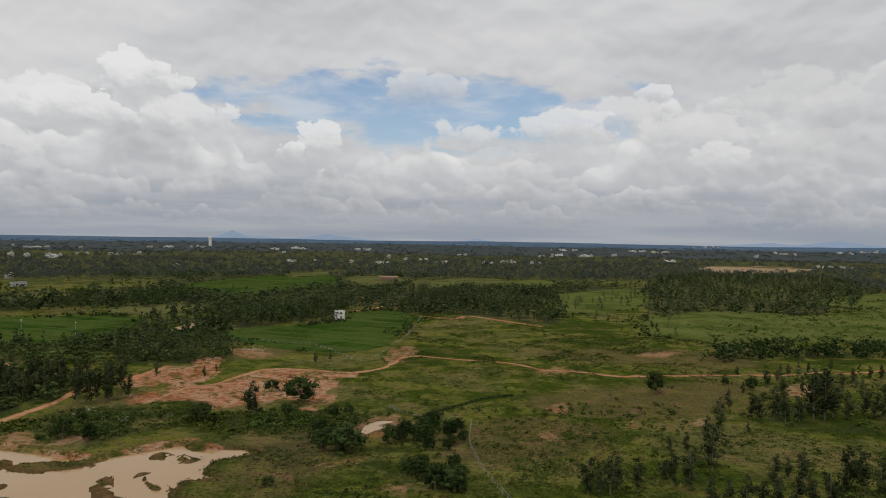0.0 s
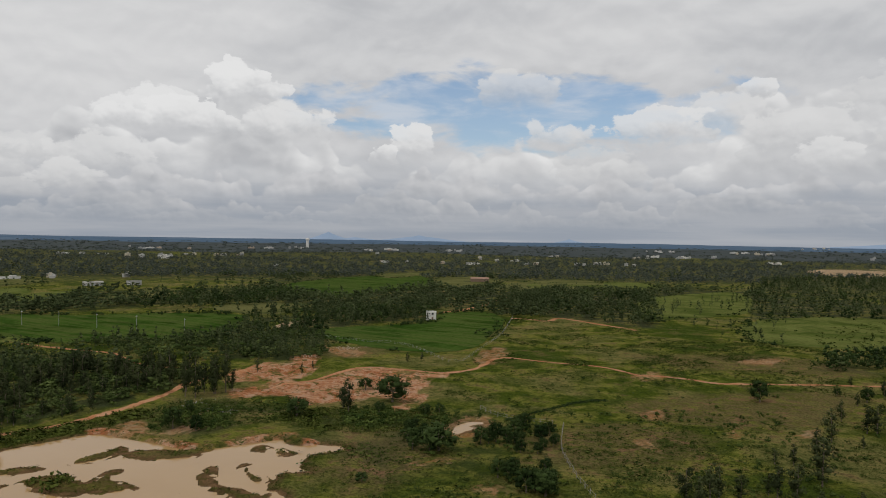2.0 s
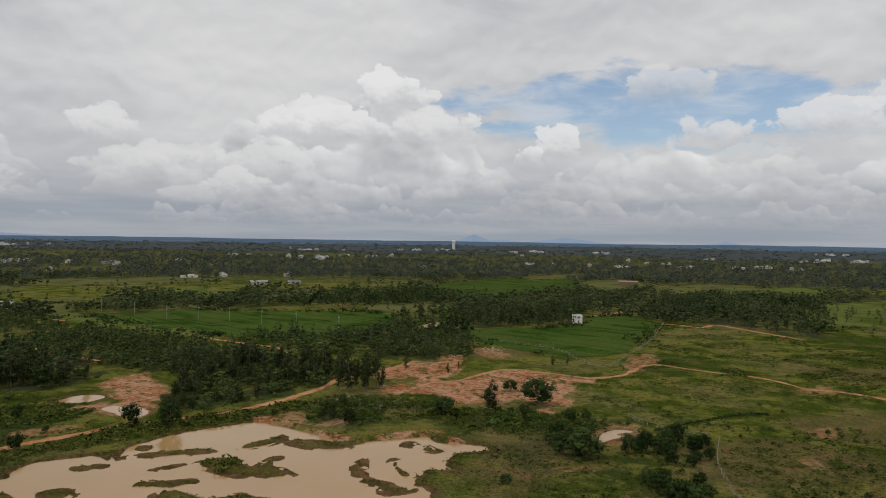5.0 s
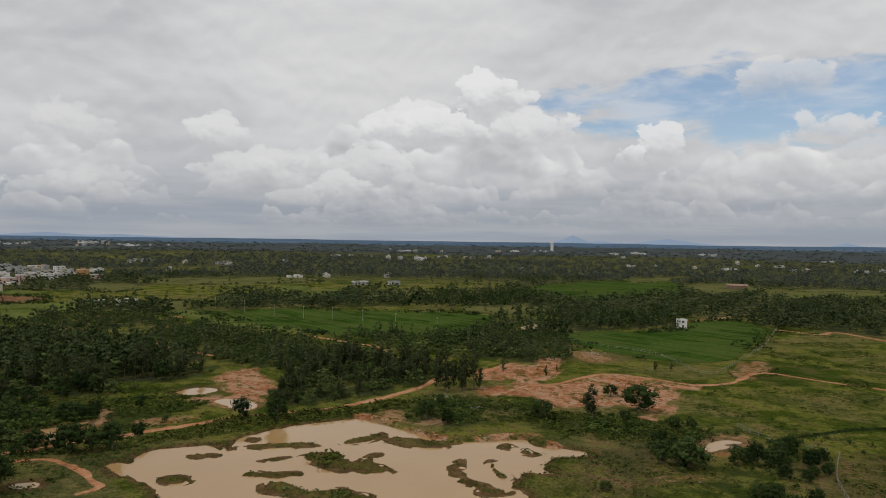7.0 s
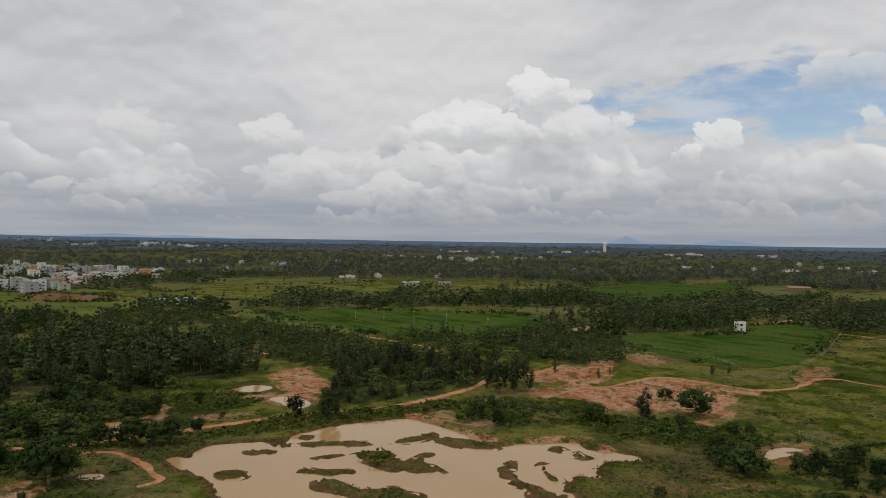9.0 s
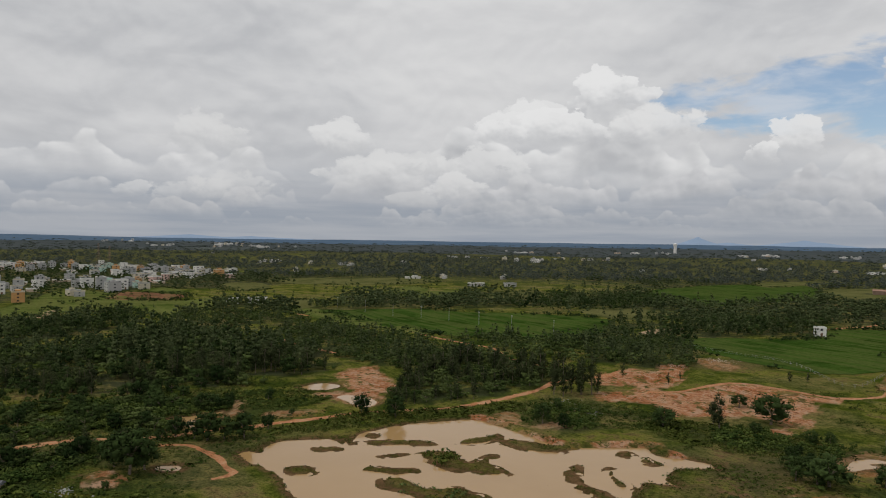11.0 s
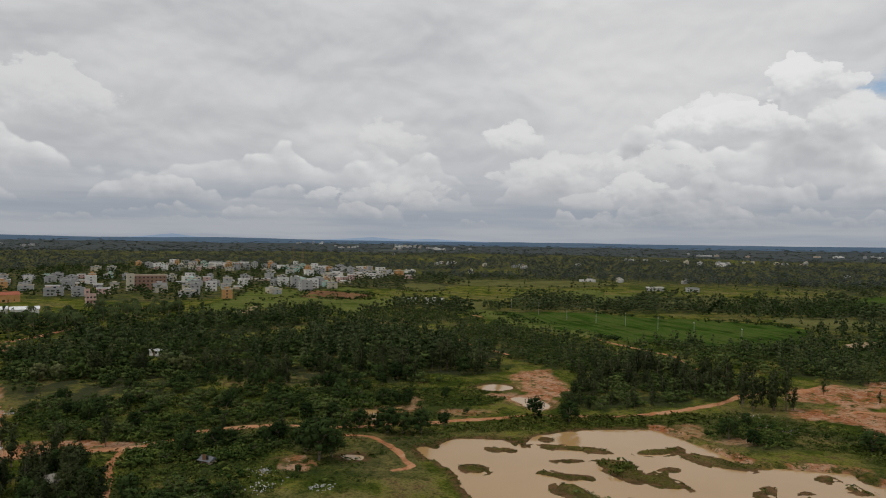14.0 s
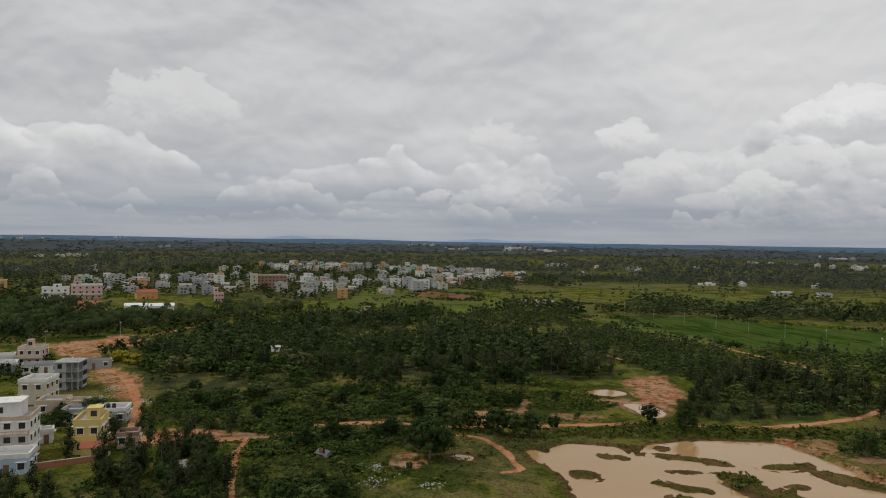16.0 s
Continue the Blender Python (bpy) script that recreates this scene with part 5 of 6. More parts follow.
GUMS = [
    (-96.7, 185.7, 10), (-93.4, 185.2, 11.9), (-90.7, 191.9, 11.6), (-88.6, 194.3, 12.6), (-94.3, 192.3, 9), (-47.9, 179.4, 8.6), (-49.9, 181.5, 6.4), (-76, 224.7, 4),
    (-45.9, 254.7, 3.7), (-41.2, 259.3, 3.1), (-75.1, 233.7, 3.1), (-91.7, 225.5, 5.3), (45.9, 128.1, 7.4), (53.7, 152, 4.4), (54.2, 138.9, 9.6), (61.4, 161, 5.9),
    (68.6, 171.1, 7.8), (80, 194, 5.6), (49.9, 151.8, 3.4), (42.4, 131.9, 4.2), (43, 128.9, 6.5), (36.3, 127.1, 5.2), (32.6, 127, 6.6), (30.5, 124.6, 7),
    (26.4, 123.9, 6.6), (28.3, 123.4, 5.7), (73.9, 167.4, 2.8), (62.9, 131.2, 6), (68.4, 131.4, 6.4), (67.2, 134.5, 4.5), (74.5, 127.3, 8.9), (78.5, 128.9, 8),
    (79.9, 126.1, 7.1), (46.2, 118.2, 5.9), (49.7, 119.5, 5), (52.1, 118.4, 6.2), (55.6, 119.8, 4.8), (57.9, 118.6, 6.1), (61.3, 119.5, 6.1), (63.8, 118.8, 5.8),
    (66.8, 119, 6.7)]
GROVE = [
    (80.9, 181.7, 7), (82.4, 180, 7.8), (88.1, 184.5, 8.3), (89.1, 180.4, 8.5), (92.9, 180.7, 6.8), (98.2, 183.9, 11.4), (100.6, 182.8, 13), (104.3, 185.4, 10.4),
    (106.8, 183.2, 7.5), (114, 187.8, 8.3), (114.4, 183.7, 7.6), (117.5, 185, 9.2), (121.4, 185.3, 9.3), (121.1, 243.9, 4.1), (111.6, 215.8, 4.1), (117.5, 220.4, 6.3),
    (121.2, 220.6, 7.4), (135.9, 230.5, 5.6), (129.4, 225.5, 5), (112.1, 233.3, 4.3), (147.9, 240.9, 4.7), (150.6, 239.1, 5.6), (102.7, 242.4, 3.3), (131.1, 249.9, 4.2),
    (140.9, 252.9, 4.3)]
YARD = [(-161.2, 39, 6.9), (-157.4, 29.1, 7.5), (-143.2, 23.9, 7.7), (-137.3, 28, 7.5), (-157, 21.1, 9), (-171.4, 21.2, 7.1), (-131.2, 14.5, 8.8), (-142.7, 10.9, 9.5), (-156.5, 5.9, 7.3), (-168.3, 7.9, 5.4),
        (-164.5, 15.3, 6.7), (-141, 21, 6.4), (-123.5, 29, 7.8), (-138.7, 0.1, 5.8), (-137.5, -3.1, 5.7), (-146, 16, 7), (-134, 20, 7), (-130, 24, 6)]
for rows, kind, wide in ((BROAD, "broad", 1.0), (GUMS, "eucalyptus", 1.15), (GROVE, "eucalyptus", 1.15), (YARD, "eucalyptus", 1.15)):
    for x, y, tall in rows:
        plant(kind, x, y, float(height(x, y)[0]), tall * 1.04, rng.uniform(0, 360), wide * (1.42 if kind == "broad" and -60 < x < -15 else 0.7 if kind == "eucalyptus" and x < -60 and y > 100 else 1.0))

# flowering and pale-leaved trees
PALE = [((x, y), key) for key, spots in (("bloom", [(-270, 31), (-276, 27)]), ("pale", [(-243, 45), (-246, 40), (-247, 79), (-309, 35), (-232, 80), (-242, 55), (-236, 78), (-300, 60), (-280, 70)])) for x, y in spots]
for (x, y), key in PALE:
    v, f, soft = full_crown(lumps("acacia" if key == "bloom" else "broad", rng), 420, 0.06 if key == "bloom" else 0.045, rng)
    tall = 5.0 if key == "bloom" else rng.uniform(5, 7)
    base = new("flowering_tree" if key == "bloom" else "pale_leaved_tree")
    base.matrix_basis = pose(x, y, float(height(x, y)[0])) @ Matrix.Diagonal((tall, tall, tall, 1))
    part("trunk", TEMPLATES["broad"][0][1], base)
    part("crown", fast_mesh("crown", v, f, MAT[key], normals=soft), base)
    tagged(base, "spreading tree covered in yellow blossom" if key == "bloom" else "tree with a pale yellow-green crown in woodland", "tree")

# ---- low growth: reeds on the bank and islets, weeds in the grass ----
def low_growth(outline, count, lo, hi, wide, mat, name, label):
    p = scatter(outline, count)
    p = p[off_road(p, -0.45)]
    z, soil, mud, dry = land(p[:, 0], p[:, 1])
    ok = (z > WATER + 0.03) & (soil < 0.5)
    p, z = p[ok], z[ok]
    if name == "grass_tufts":
        clump = fbm(p[:, 0], p[:, 1], 16, 3, 83) > 0.50
        p, z = p[clump], z[clump]
    size = rng.uniform(lo, hi, len(p)) * (0.5 + fbm(p[:, 0], p[:, 1], 8, 2, 81))
    mass(name, label, "tuft", p[:, 0], p[:, 1], z - 0.05, size, rng.uniform(0.8, 1.6, len(p)) * wide, MAT[mat], category="undergrowth")


low_growth([(-129, 104), (-126, 131), (-112, 150), (-103, 168), (-96, 168), (-96, 158), (-104, 146), (-114, 128), (-120, 114)], 900, 0.6, 1.3, 1.0, "reed", "reed_bed", "band of green reeds between road and pond")
low_growth([(-90, 116), (-87, 122), (-82, 121), (-84, 112), (-88, 109)], 90, 0.6, 1.2, 0.9, "reed", "reed_bed", "reeds growing on a mud islet")
low_growth([(-86, 96), (-80, 101), (-72, 104), (-70, 100), (-78, 94)], 60, 0.5, 1.0, 1.0, "scrub", "reed_bed", "weeds on a muddy islet")
low_growth([(-62, 178), (-44, 182), (-30, 180), (-24, 168), (-34, 160), (-50, 160), (-62, 166)], 800, 0.5, 1.1, 1.0, "reed", "weed_patch", "tall green weeds beside the pond")
low_growth([(-30, 150), (-6, 150), (4, 128), (-6, 112), (-34, 118), (-44, 132)], 700, 0.25, 0.7, 1.2, "weed", "weed_patch", "low weeds in rough grass")
low_growth([(8, 165), (40, 170), (60, 150), (40, 122), (12, 118)], 1600, 0.2, 0.55, 1.4, "weed", "weed_patch", "bright green creeping weeds in pasture")
low_growth([(66, 168), (110, 170), (118, 140), (80, 136), (64, 146)], 1200, 0.2, 0.55, 1.4, "weed", "weed_patch", "bright green creeping weeds in pasture")
low_growth([(-20, 255), (30, 255), (60, 225), (20, 205), (-20, 210)], 900, 0.2, 0.5, 1.6, "weed", "weed_patch", "creeping weeds on the slope")
low_growth([(-200, 26), (-205, 60), (-196, 90), (-165, 125), (-140, 95), (-122, 62), (-104, 46), (-100, 24), (-150, 30)], 3600, 0.4, 1.1, 1.2, "weed", "weed_patch", "tangled green weeds and creepers")
low_growth([(-165, 128), (-205, 100), (-190, 140), (-165, 150), (-142, 128), (-140, 112)], 900, 0.3, 0.7, 1.3, "weed", "weed_patch", "rough green weeds round the pools")
low_growth([(-173.6, 94.7), (-163.7, 101.6), (-151.1, 116.4), (-141, 131.6), (-147, 145.7), (-158.4, 141.3), (-174.2, 124.8), (-185.2, 107)], 1500, 0.4, 1.0, 1.3, "weed", "weed_patch", "tangled green weeds on an overgrown clearing")
low_growth([(-92, 182), (-66, 184), (-60, 168), (-76, 158), (-92, 160), (-98, 172)], 700, 0.4, 0.9, 1.2, "weed", "weed_patch", "weeds on an overgrown bank")
low_growth([(130, 350), (190, 440), (300, 500), (420, 640), (520, 640), (320, 400), (222, 352), (161, 325)], 1500, 0.8, 1.8, 1.1, "weed", "weed_patch", "low shrubs dotted over light pasture")

low_growth([(-150, 30), (-195, 95), (-140, 170), (-95, 178), (-20, 260), (60, 300), (140, 260), (130, 170), (95, 120), (40, 108), (-30, 108), (-60, 150), (-110, 130), (-105, 70)], 17000, 0.25, 0.75, 1.5, "weed", "grass_tufts", "rough grass tufts over the open pasture")
low_growth([(-20, 255), (30, 262), (110, 300), (122, 330), (0, 415), (-14, 400), (-16, 300)], 5000, 0.4, 0.9, 1.6, "weed", "grass_tufts", "rough grass tufts over the far meadow")

# weeds that fill a shallow ditch across the meadow
ditch = np.repeat(spline([(-6.3, 176.5), (0.7, 186.4), (8, 196.1), (14.8, 203.7), (20.9, 206.4)], False, 40), 3, axis=0)
ditch = ditch + rng.normal(size=ditch.shape) * 0.45
mass("ditch_weeds", "dark weeds growing along a shallow ditch", "tuft", ditch[:, 0], ditch[:, 1], height(ditch[:, 0], ditch[:, 1]) - 0.05, rng.uniform(0.3, 0.8, len(ditch)), rng.uniform(0.8, 1.5, len(ditch)), MAT["round"], category="undergrowth")

# fringe of reeds and weeds along the shore
shore = np.concatenate([POND, *[i[::3] for i in ISLES]])
shore = np.repeat(shore, 9, axis=0) + rng.normal(size=(len(shore) * 9, 2)) * 1.5
sz = land(shore[:, 0], shore[:, 1])[0]
shore, sz = shore[sz > WATER + 0.05], sz[sz > WATER + 0.05]
mass("shore_weeds", "thin weeds and reeds along the waterline", "tuft", shore[:, 0], shore[:, 1], sz - 0.05, rng.uniform(0.25, 0.7, len(shore)), rng.uniform(0.6, 1.2, len(shore)), MAT["reed"], category="undergrowth")

# ---- buildings ----
WALLS = {}
for key, colour in {"white": (0.78, 0.76, 0.72), "pale": (0.46, 0.455, 0.44), "stone": (0.27, 0.25, 0.21), "waste": (0.27, 0.22, 0.165), "cream": (0.60, 0.54, 0.42), "yellow": (0.68, 0.53, 0.20), "pink": (0.66, 0.46, 0.40), "blue": (0.42, 0.55, 0.64), "mint": (0.45, 0.62, 0.55),
                    "orange": (0.62, 0.34, 0.14), "grey": (0.40, 0.40, 0.39), "brown": (0.34, 0.21, 0.15), "tan": (0.55, 0.44, 0.33), "concrete": (0.36, 0.36, 0.355), "red_tile": (0.36, 0.12, 0.07),
                    "sheet": (0.78, 0.79, 0.80), "tarp": (0.15, 0.155, 0.165), "brick": (0.40, 0.17, 0.10), "rust": (0.22, 0.15, 0.11)}.items():
    WALLS[key] = material(key + "_wall", build_paint(colour))
GLASS = material("dark_window", build_paint((0.035, 0.04, 0.045), 0.2), 0.15, 0.5)
# near-black paint that stands for the shade inside unglazed windows
SHADE_PANEL = material("dark_shade_panel", build_paint((0.03, 0.028, 0.026), 0.2), 0.9, 0.1)
WOOD = material("door_wood", build_paint((0.20, 0.11, 0.06), 0.4), 0.6, 0.3)
TANK = material("black_plastic", build_paint((0.025, 0.025, 0.028), 0.1), 0.5, 0.4)
STEEL = material("grey_steel", build_paint((0.45, 0.45, 0.46), 0.3), 0.5, 0.5)


def box_mesh(name, mat, *boxes):
    s = Shape()
    for b in boxes:
        s.box(*b)
    return s.mesh(name, mat)


def house(x, y, turn, w, d, floors, colour, label, fh=3.1, across=3, deep=2, balconies=(), trim="white", head=None, tanks=0, flat=True, detail=True, name="house", category="house"):
    """A flat-roofed house. Its front looks along +x at turn 0; the origin is the middle of the front's foot."""
    z = float(height(x, y)[0])
    base = new(name)
    base.matrix_basis = pose(x, y, z - 0.05, 0, 0, turn)
    h = floors * fh
    part("wall", box_mesh("wall", WALLS[colour], (-d, -w / 2, 0, 0, w / 2, h)), base)
    if flat:
        t, p = 0.16, 0.85
        part("parapet", box_mesh("parapet", WALLS[trim], (-d - 0.1, -w / 2 - 0.1, h, -d + t, w / 2 + 0.1, h + p), (-t, -w / 2 - 0.1, h, 0.1, w / 2 + 0.1, h + p),
                                 (-d + t, -w / 2 - 0.1, h, -t, -w / 2 + t, h + p), (-d + t, w / 2 - t, h, -t, w / 2 + 0.1, h + p)), base)
        part("roof", box_mesh("roof", WALLS["concrete"], (-d + t, -w / 2 + t, h, -t, w / 2 - t, h + 0.06)), base, "weathered concrete roof")
    frame = box_mesh("window", WALLS["white"], (-0.02, -0.72, -0.72, 0.06, -0.6, 0.72), (-0.02, 0.6, -0.72, 0.06, 0.72, 0.72), (-0.02, -0.6, 0.6, 0.06, 0.6, 0.72), (-0.02, -0.6, -0.72, 0.06, 0.6, -0.6),
                     (-0.02, -0.95, 0.8, 0.5, 0.95, 0.9))
    pane = box_mesh("pane", GLASS, (-0.01, -0.6, -0.6, 0.03, 0.6, 0.6))

    def window(m):
        wn = part("window", frame if detail else pane, base)
        wn.matrix_basis = m
        if detail:
            part("pane", pane, wn, "dark glass")

    for f in range(floors):
        zc = f * fh + 1.65
        if f in balconies:
            part("balcony", box_mesh("balcony", WALLS[trim], (0, -w / 2, f * fh - 0.15, 1.3, w / 2, f * fh), (1.18, -w / 2, f * fh, 1.3, w / 2, f * fh + 0.35), (1.18, -w / 2, f * fh + 0.75, 1.3, w / 2, f * fh + 0.95),
                                     (0, -w / 2, f * fh, 1.18, -w / 2 + 0.1, f * fh + 0.9), (0, w / 2 - 0.1, f * fh, 1.18, w / 2, f * fh + 0.9), *[(1.2, -w / 2 + w * k / 8, f * fh + 0.35, 1.28, -w / 2 + w * k / 8 + 0.1, f * fh + 0.75) for k in range(1, 8)]), base)
        for i in range(across):
            yy = (i + 0.5) / across * w - w / 2
            if f == 0 and i == across // 2:
                part("door", box_mesh("door", WOOD, (-0.02, yy - 0.5, 0.05, 0.05, yy + 0.5, 2.1)), base, "brown wooden door")
            else:
                window(pose(0, yy, zc))
        for side, rot in ((1, 90), (-1, -90)):
            for i in range(deep):
                window(pose(-(i + 0.5) / deep * d, side * w / 2, zc, 0, 0, rot))
    if head:
        hx, hy, hw, hd, hh = head
        part("stair_head", box_mesh("stair_head", WALLS[colour], (hx - hd, hy - hw / 2, h + 0.05, hx, hy + hw / 2, h + hh), (hx - hd - 0.2, hy - hw / 2 - 0.2, h + hh, hx + 0.2, hy + hw / 2 + 0.2, h + hh + 0.12)), base)
        part("window", pane, base).matrix_basis = pose(hx, hy, h + hh * 0.55)
    for i in range(tanks):
        s = Shape()
        s.tube([(0, 0, 0), (0, 0, 0.9), (0, 0, 1.1), (0, 0, 1.2)], [0.5, 0.5, 0.35, 0.12], 10)
        part("water_tank", s.mesh("water_tank", TANK), base, "black plastic water tank").matrix_basis = pose(-d * 0.6, -w * 0.3 + i * 1.3, h + (head[4] + 0.12 if head and i == 0 else 0.06))
    return tagged(base, label, category, "houses by the red road")


house(-163, -5.8, -14, 10.5, 8, 3, "white", "white four-storey house with tan balconies and roof terrace", 2.75, 4, 3, (1, 2), "tan", (-1.8, -0.5, 7.2, 5.5, 3.2), 2)
house(-153.5, -4.4, -14, 7.5, 6, 1, "blue", "pale blue single-storey house with flat roof terrace", 3.2, 3, 2, (), "white")
house(-215, -0.5, -24, 6.8, 8.5, 2, "cream", "cream two-storey house with flat roof", 3.0, 2, 3, (), "white")
house(-282.8, -1.4, -20, 7.6, 7, 2, "pink", "pale pink two-storey house with roof turret", 2.9, 3, 2, (1,), "cream", (-2, -0.5, 1.8, 1.8, 3.0))
house(-199.8, 3.5, -20, 6.5, 6, 1, "tan", "tan single-storey house with flat parapet roof", 3.0, 2, 2, (), "tan")
house(-197, 9.0, -20, 4.5, 5, 1, "tan", "small tan flat-roofed outbuilding beside house", 2.8, 2, 2, (), "tan")
house(-189, 7.7, -20, 4.5, 5, 1, "white", "small white flat-roofed house", 2.6, 2, 1, (), "grey")
house(-160.5, 9.5, -16, 5.2, 8, 2, "yellow", "yellow two-storey house with rounded terrace", 3.2, 2, 3, (1,), "yellow", (-3, 0.6, 2.6, 3, 2.4), 2)
house(-184, 15.5, -18, 7.5, 6, 1, "grey", "grey flat-roofed house with water tanks", 3.0, 3, 2, (), "white", None, 3)
house(-161, 17.2, -14, 4.2, 4, 1, "tan", "small tan house with brown flat roof", 2.6, 2, 1, (), "brown")
house(-173, 2.4, -4, 2.6, 3, 1, "white", "small white outhouse with flat roof", 2.5, 1, 1, (), "white")
house(-263.5, 2.0, -4, 11, 5, 1, "white", "long low white building", 2.6, 4, 1, (), "grey")
house(-270, -9.0, -4, 8, 6, 1, "grey", "low grey flat-roofed house", 2.8, 2, 1, (), "white")
house(-286, -9.5, -4, 7, 6, 1, "white", "low white flat-roofed house", 3.0, 2, 1, (), "white")
house(-264.7, 17.5, -4, 11, 3, 1, "concrete", "long grey concrete block shed", 2.4, 3, 1, (), "concrete")
house(-277, 16.0, -4, 8, 4, 1, "orange", "low house with orange roof slab", 2.4, 3, 1, (), "orange")
house(-56.5, 392.5, -60, 4.4, 4.2, 2, "white", "small white farmhouse beside a green field", 2.15, 1, 1, (), "white", detail=False)
house(-401, 296, -40, 11, 6, 1, "white", "long white farm shed", 3.4, 4, 2, (), "white", name="farm_shed", category="shed")
house(-392, 312, -40, 13, 6, 1, "white", "long white farm shed", 3.4, 4, 2, (), "white", name="farm_shed", category="shed")
house(-366, 608, -30, 11, 7, 1, "pale", "pale farm building among trees", 3.2, 3, 2, (), "grey")
house(-392, 585, -30, 16, 6, 1, "grey", "long low grey farm building", 3.0, 4, 2, (), "white")


def frame_building(x, y, turn, w, d, floors, fh):
    """An unfinished concrete building: walled bays and open bays with posts."""
    z = float(height(x, y)[0])
    base = tagged(new("unfinished_building"), "unfinished grey concrete building with open floors", "building", "houses by the red road")
    base.matrix_basis = pose(x, y, z - 0.05, 0, 0, turn)
    for f in range(floors + 1):
        part("floor_slab", box_mesh("floor_slab", WALLS["concrete"], (-d - 0.3, -w / 2 - 0.3, f * fh - 0.18, 0.5, w / 2 + 0.3, f * fh)), base)
    for f in range(floors):
        part("wall", box_mesh("wall", WALLS["grey"], (-d, -w / 2, f * fh, 0, -w * 0.02, f * fh + fh - 0.18)), base, "bare grey block wall")
        part("wall", box_mesh("wall", WALLS["grey"], (-d, -w * 0.02, f * fh, -d * 0.55, w / 2, f * fh + fh - 0.18)), base, "bare grey block wall")
    for px, py in ((0, w * 0.2), (0, w / 2 - 0.3), (-d * 0.5, w / 2 - 0.3)):
        part("post", box_mesh("post", WALLS["concrete"], (px - 0.15, py, 0, px + 0.15, py + 0.3, floors * fh - 0.18)), base)
    # panel on the uncut wall; the opening's shade is its dark colour
    dark_panel = box_mesh("window", SHADE_PANEL, (-0.02, -0.6, -0.65, 0.03, 0.6, 0.65))
    for f in range(floors):
        part("window", dark_panel, base).matrix_basis = pose(0, -w * 0.28, f * fh + 1.5)
        for i in range(3):
            part("window", dark_panel, base).matrix_basis = pose(-d * (0.62 + 0.14 * i), w / 2, f * fh + 1.5, 0, 0, 90)
        part("railing", box_mesh("railing", STEEL, (0.36, -w * 0.02, f * fh + 0.75, 0.42, w / 2, f * fh + 0.85), *[(0.36, -w * 0.02 + k * 0.5, f * fh, 0.42, -w * 0.02 + k * 0.5 + 0.05, f * fh + 0.8) for k in range(int(w * 0.52 / 0.5))]), base)
    for i in range(9):
        part("rebar", box_mesh("rebar", WALLS["rust"], (-0.03, -0.03, 0, 0.03, 0.03, 0.9)), base).matrix_basis = pose(-d * (i % 3) / 2 * 0.96 - 0.1, -w / 2 + 0.3 + (w - 0.6) * (i // 3) / 2, floors * fh)
    return base


frame_building(-231, 8.2, -20, 6.6, 7.5, 3, 2.75)


def gabled(x, y, turn, w, d, h, rise, wall, roof, label, name="shed", category="shed"):
    """A shed with a pitched roof."""
    z = float(height(x, y)[0])
    base = tagged(new(name), label, category)
    base.matrix_basis = pose(x, y, z - 0.05, 0, 0, turn)
    part("wall", box_mesh("wall", WALLS[wall], (-d, -w / 2, 0, 0, w / 2, h)), base)
    s = Shape()
    o = 0.35
    s.v = [(-d - o, -w / 2 - o, h), (o, -w / 2 - o, h), (o, w / 2 + o, h), (-d - o, w / 2 + o, h), (-d / 2, -w / 2 - o, h + rise), (-d / 2, w / 2 + o, h + rise)]
    s.f = [(0, 3, 5, 4), (1, 4, 5, 2), (0, 4, 1), (3, 2, 5), (0, 1, 2, 3)]
    part("roof", s.mesh("roof", WALLS[roof]), base)
    part("door", box_mesh("door", WOOD, (-0.02, -0.5, 0, 0.04, 0.5, 2.0)), base)
    # the window is a dark panel coloured as shade, with no opening cut
    part("window", box_mesh("window", SHADE_PANEL, (-0.02, w * 0.25 - 0.4, 1.0, 0.03, w * 0.25 + 0.4, 1.8)), base)
    return base


gabled(-136.4, 24.2, 14, 2.8, 4.2, 2.2, 0.7, "grey", "stone", "grey sheet-roofed shack among trees")
gabled(-137.7, 51.6, -62, 2.6, 2.2, 0.7, 0.7, "tan", "tarp", "low hut under a blue-grey tarpaulin", "hut", "hut")
gabled(-276.7, 83.7, -62, 4.5, 3.6, 2.2, 0.5, "white", "sheet", "small shed with a bright metal roof")
gabled(-156.6, 10.6, -16, 5.0, 3.0, 2.3, 0.9, "yellow", "red_tile", "tiled porch in front of the yellow house", "porch", "porch")
gabled(-449, 66, -10, 14, 8, 4.0, 1.5, "white", "sheet", "long shed with white metal roof")
gabled(-452, 52, -10, 12, 7, 4.0, 1.5, "white", "sheet", "long shed with white metal roof")
gabled(-465, 28, 5, 15, 9, 4.0, 2.0, "orange", "red_tile", "house with a red tiled roof among trees", "tiled_house", "house")
gabled(-540, 70, 5, 14, 8, 5.0, 2.0, "orange", "red_tile", "house with a red tiled roof among trees", "tiled_house", "house")
gabled(-60, 787, -80, 20, 9, 3.6, 1.4, "rust", "brown", "long dark brown shed beside fields", "brick_shed", "shed")

# yard wall along the lane
yard = tagged(new("yard_wall"), "long low red-brown yard wall", "wall")
yard.matrix_basis = pose(-154.8, 4.6, float(height(-154.8, 4.6)[0]) - 0.05, 0, 0, 0)
part("wall", box_mesh("wall", WALLS["brick"], (-0.1, -6, 0, 0.1, 6, 1.2)), yard)
part("coping", box_mesh("coping", WALLS["tan"], (-0.16, -6.05, 1.2, 0.16, 6.05, 1.3)), yard)

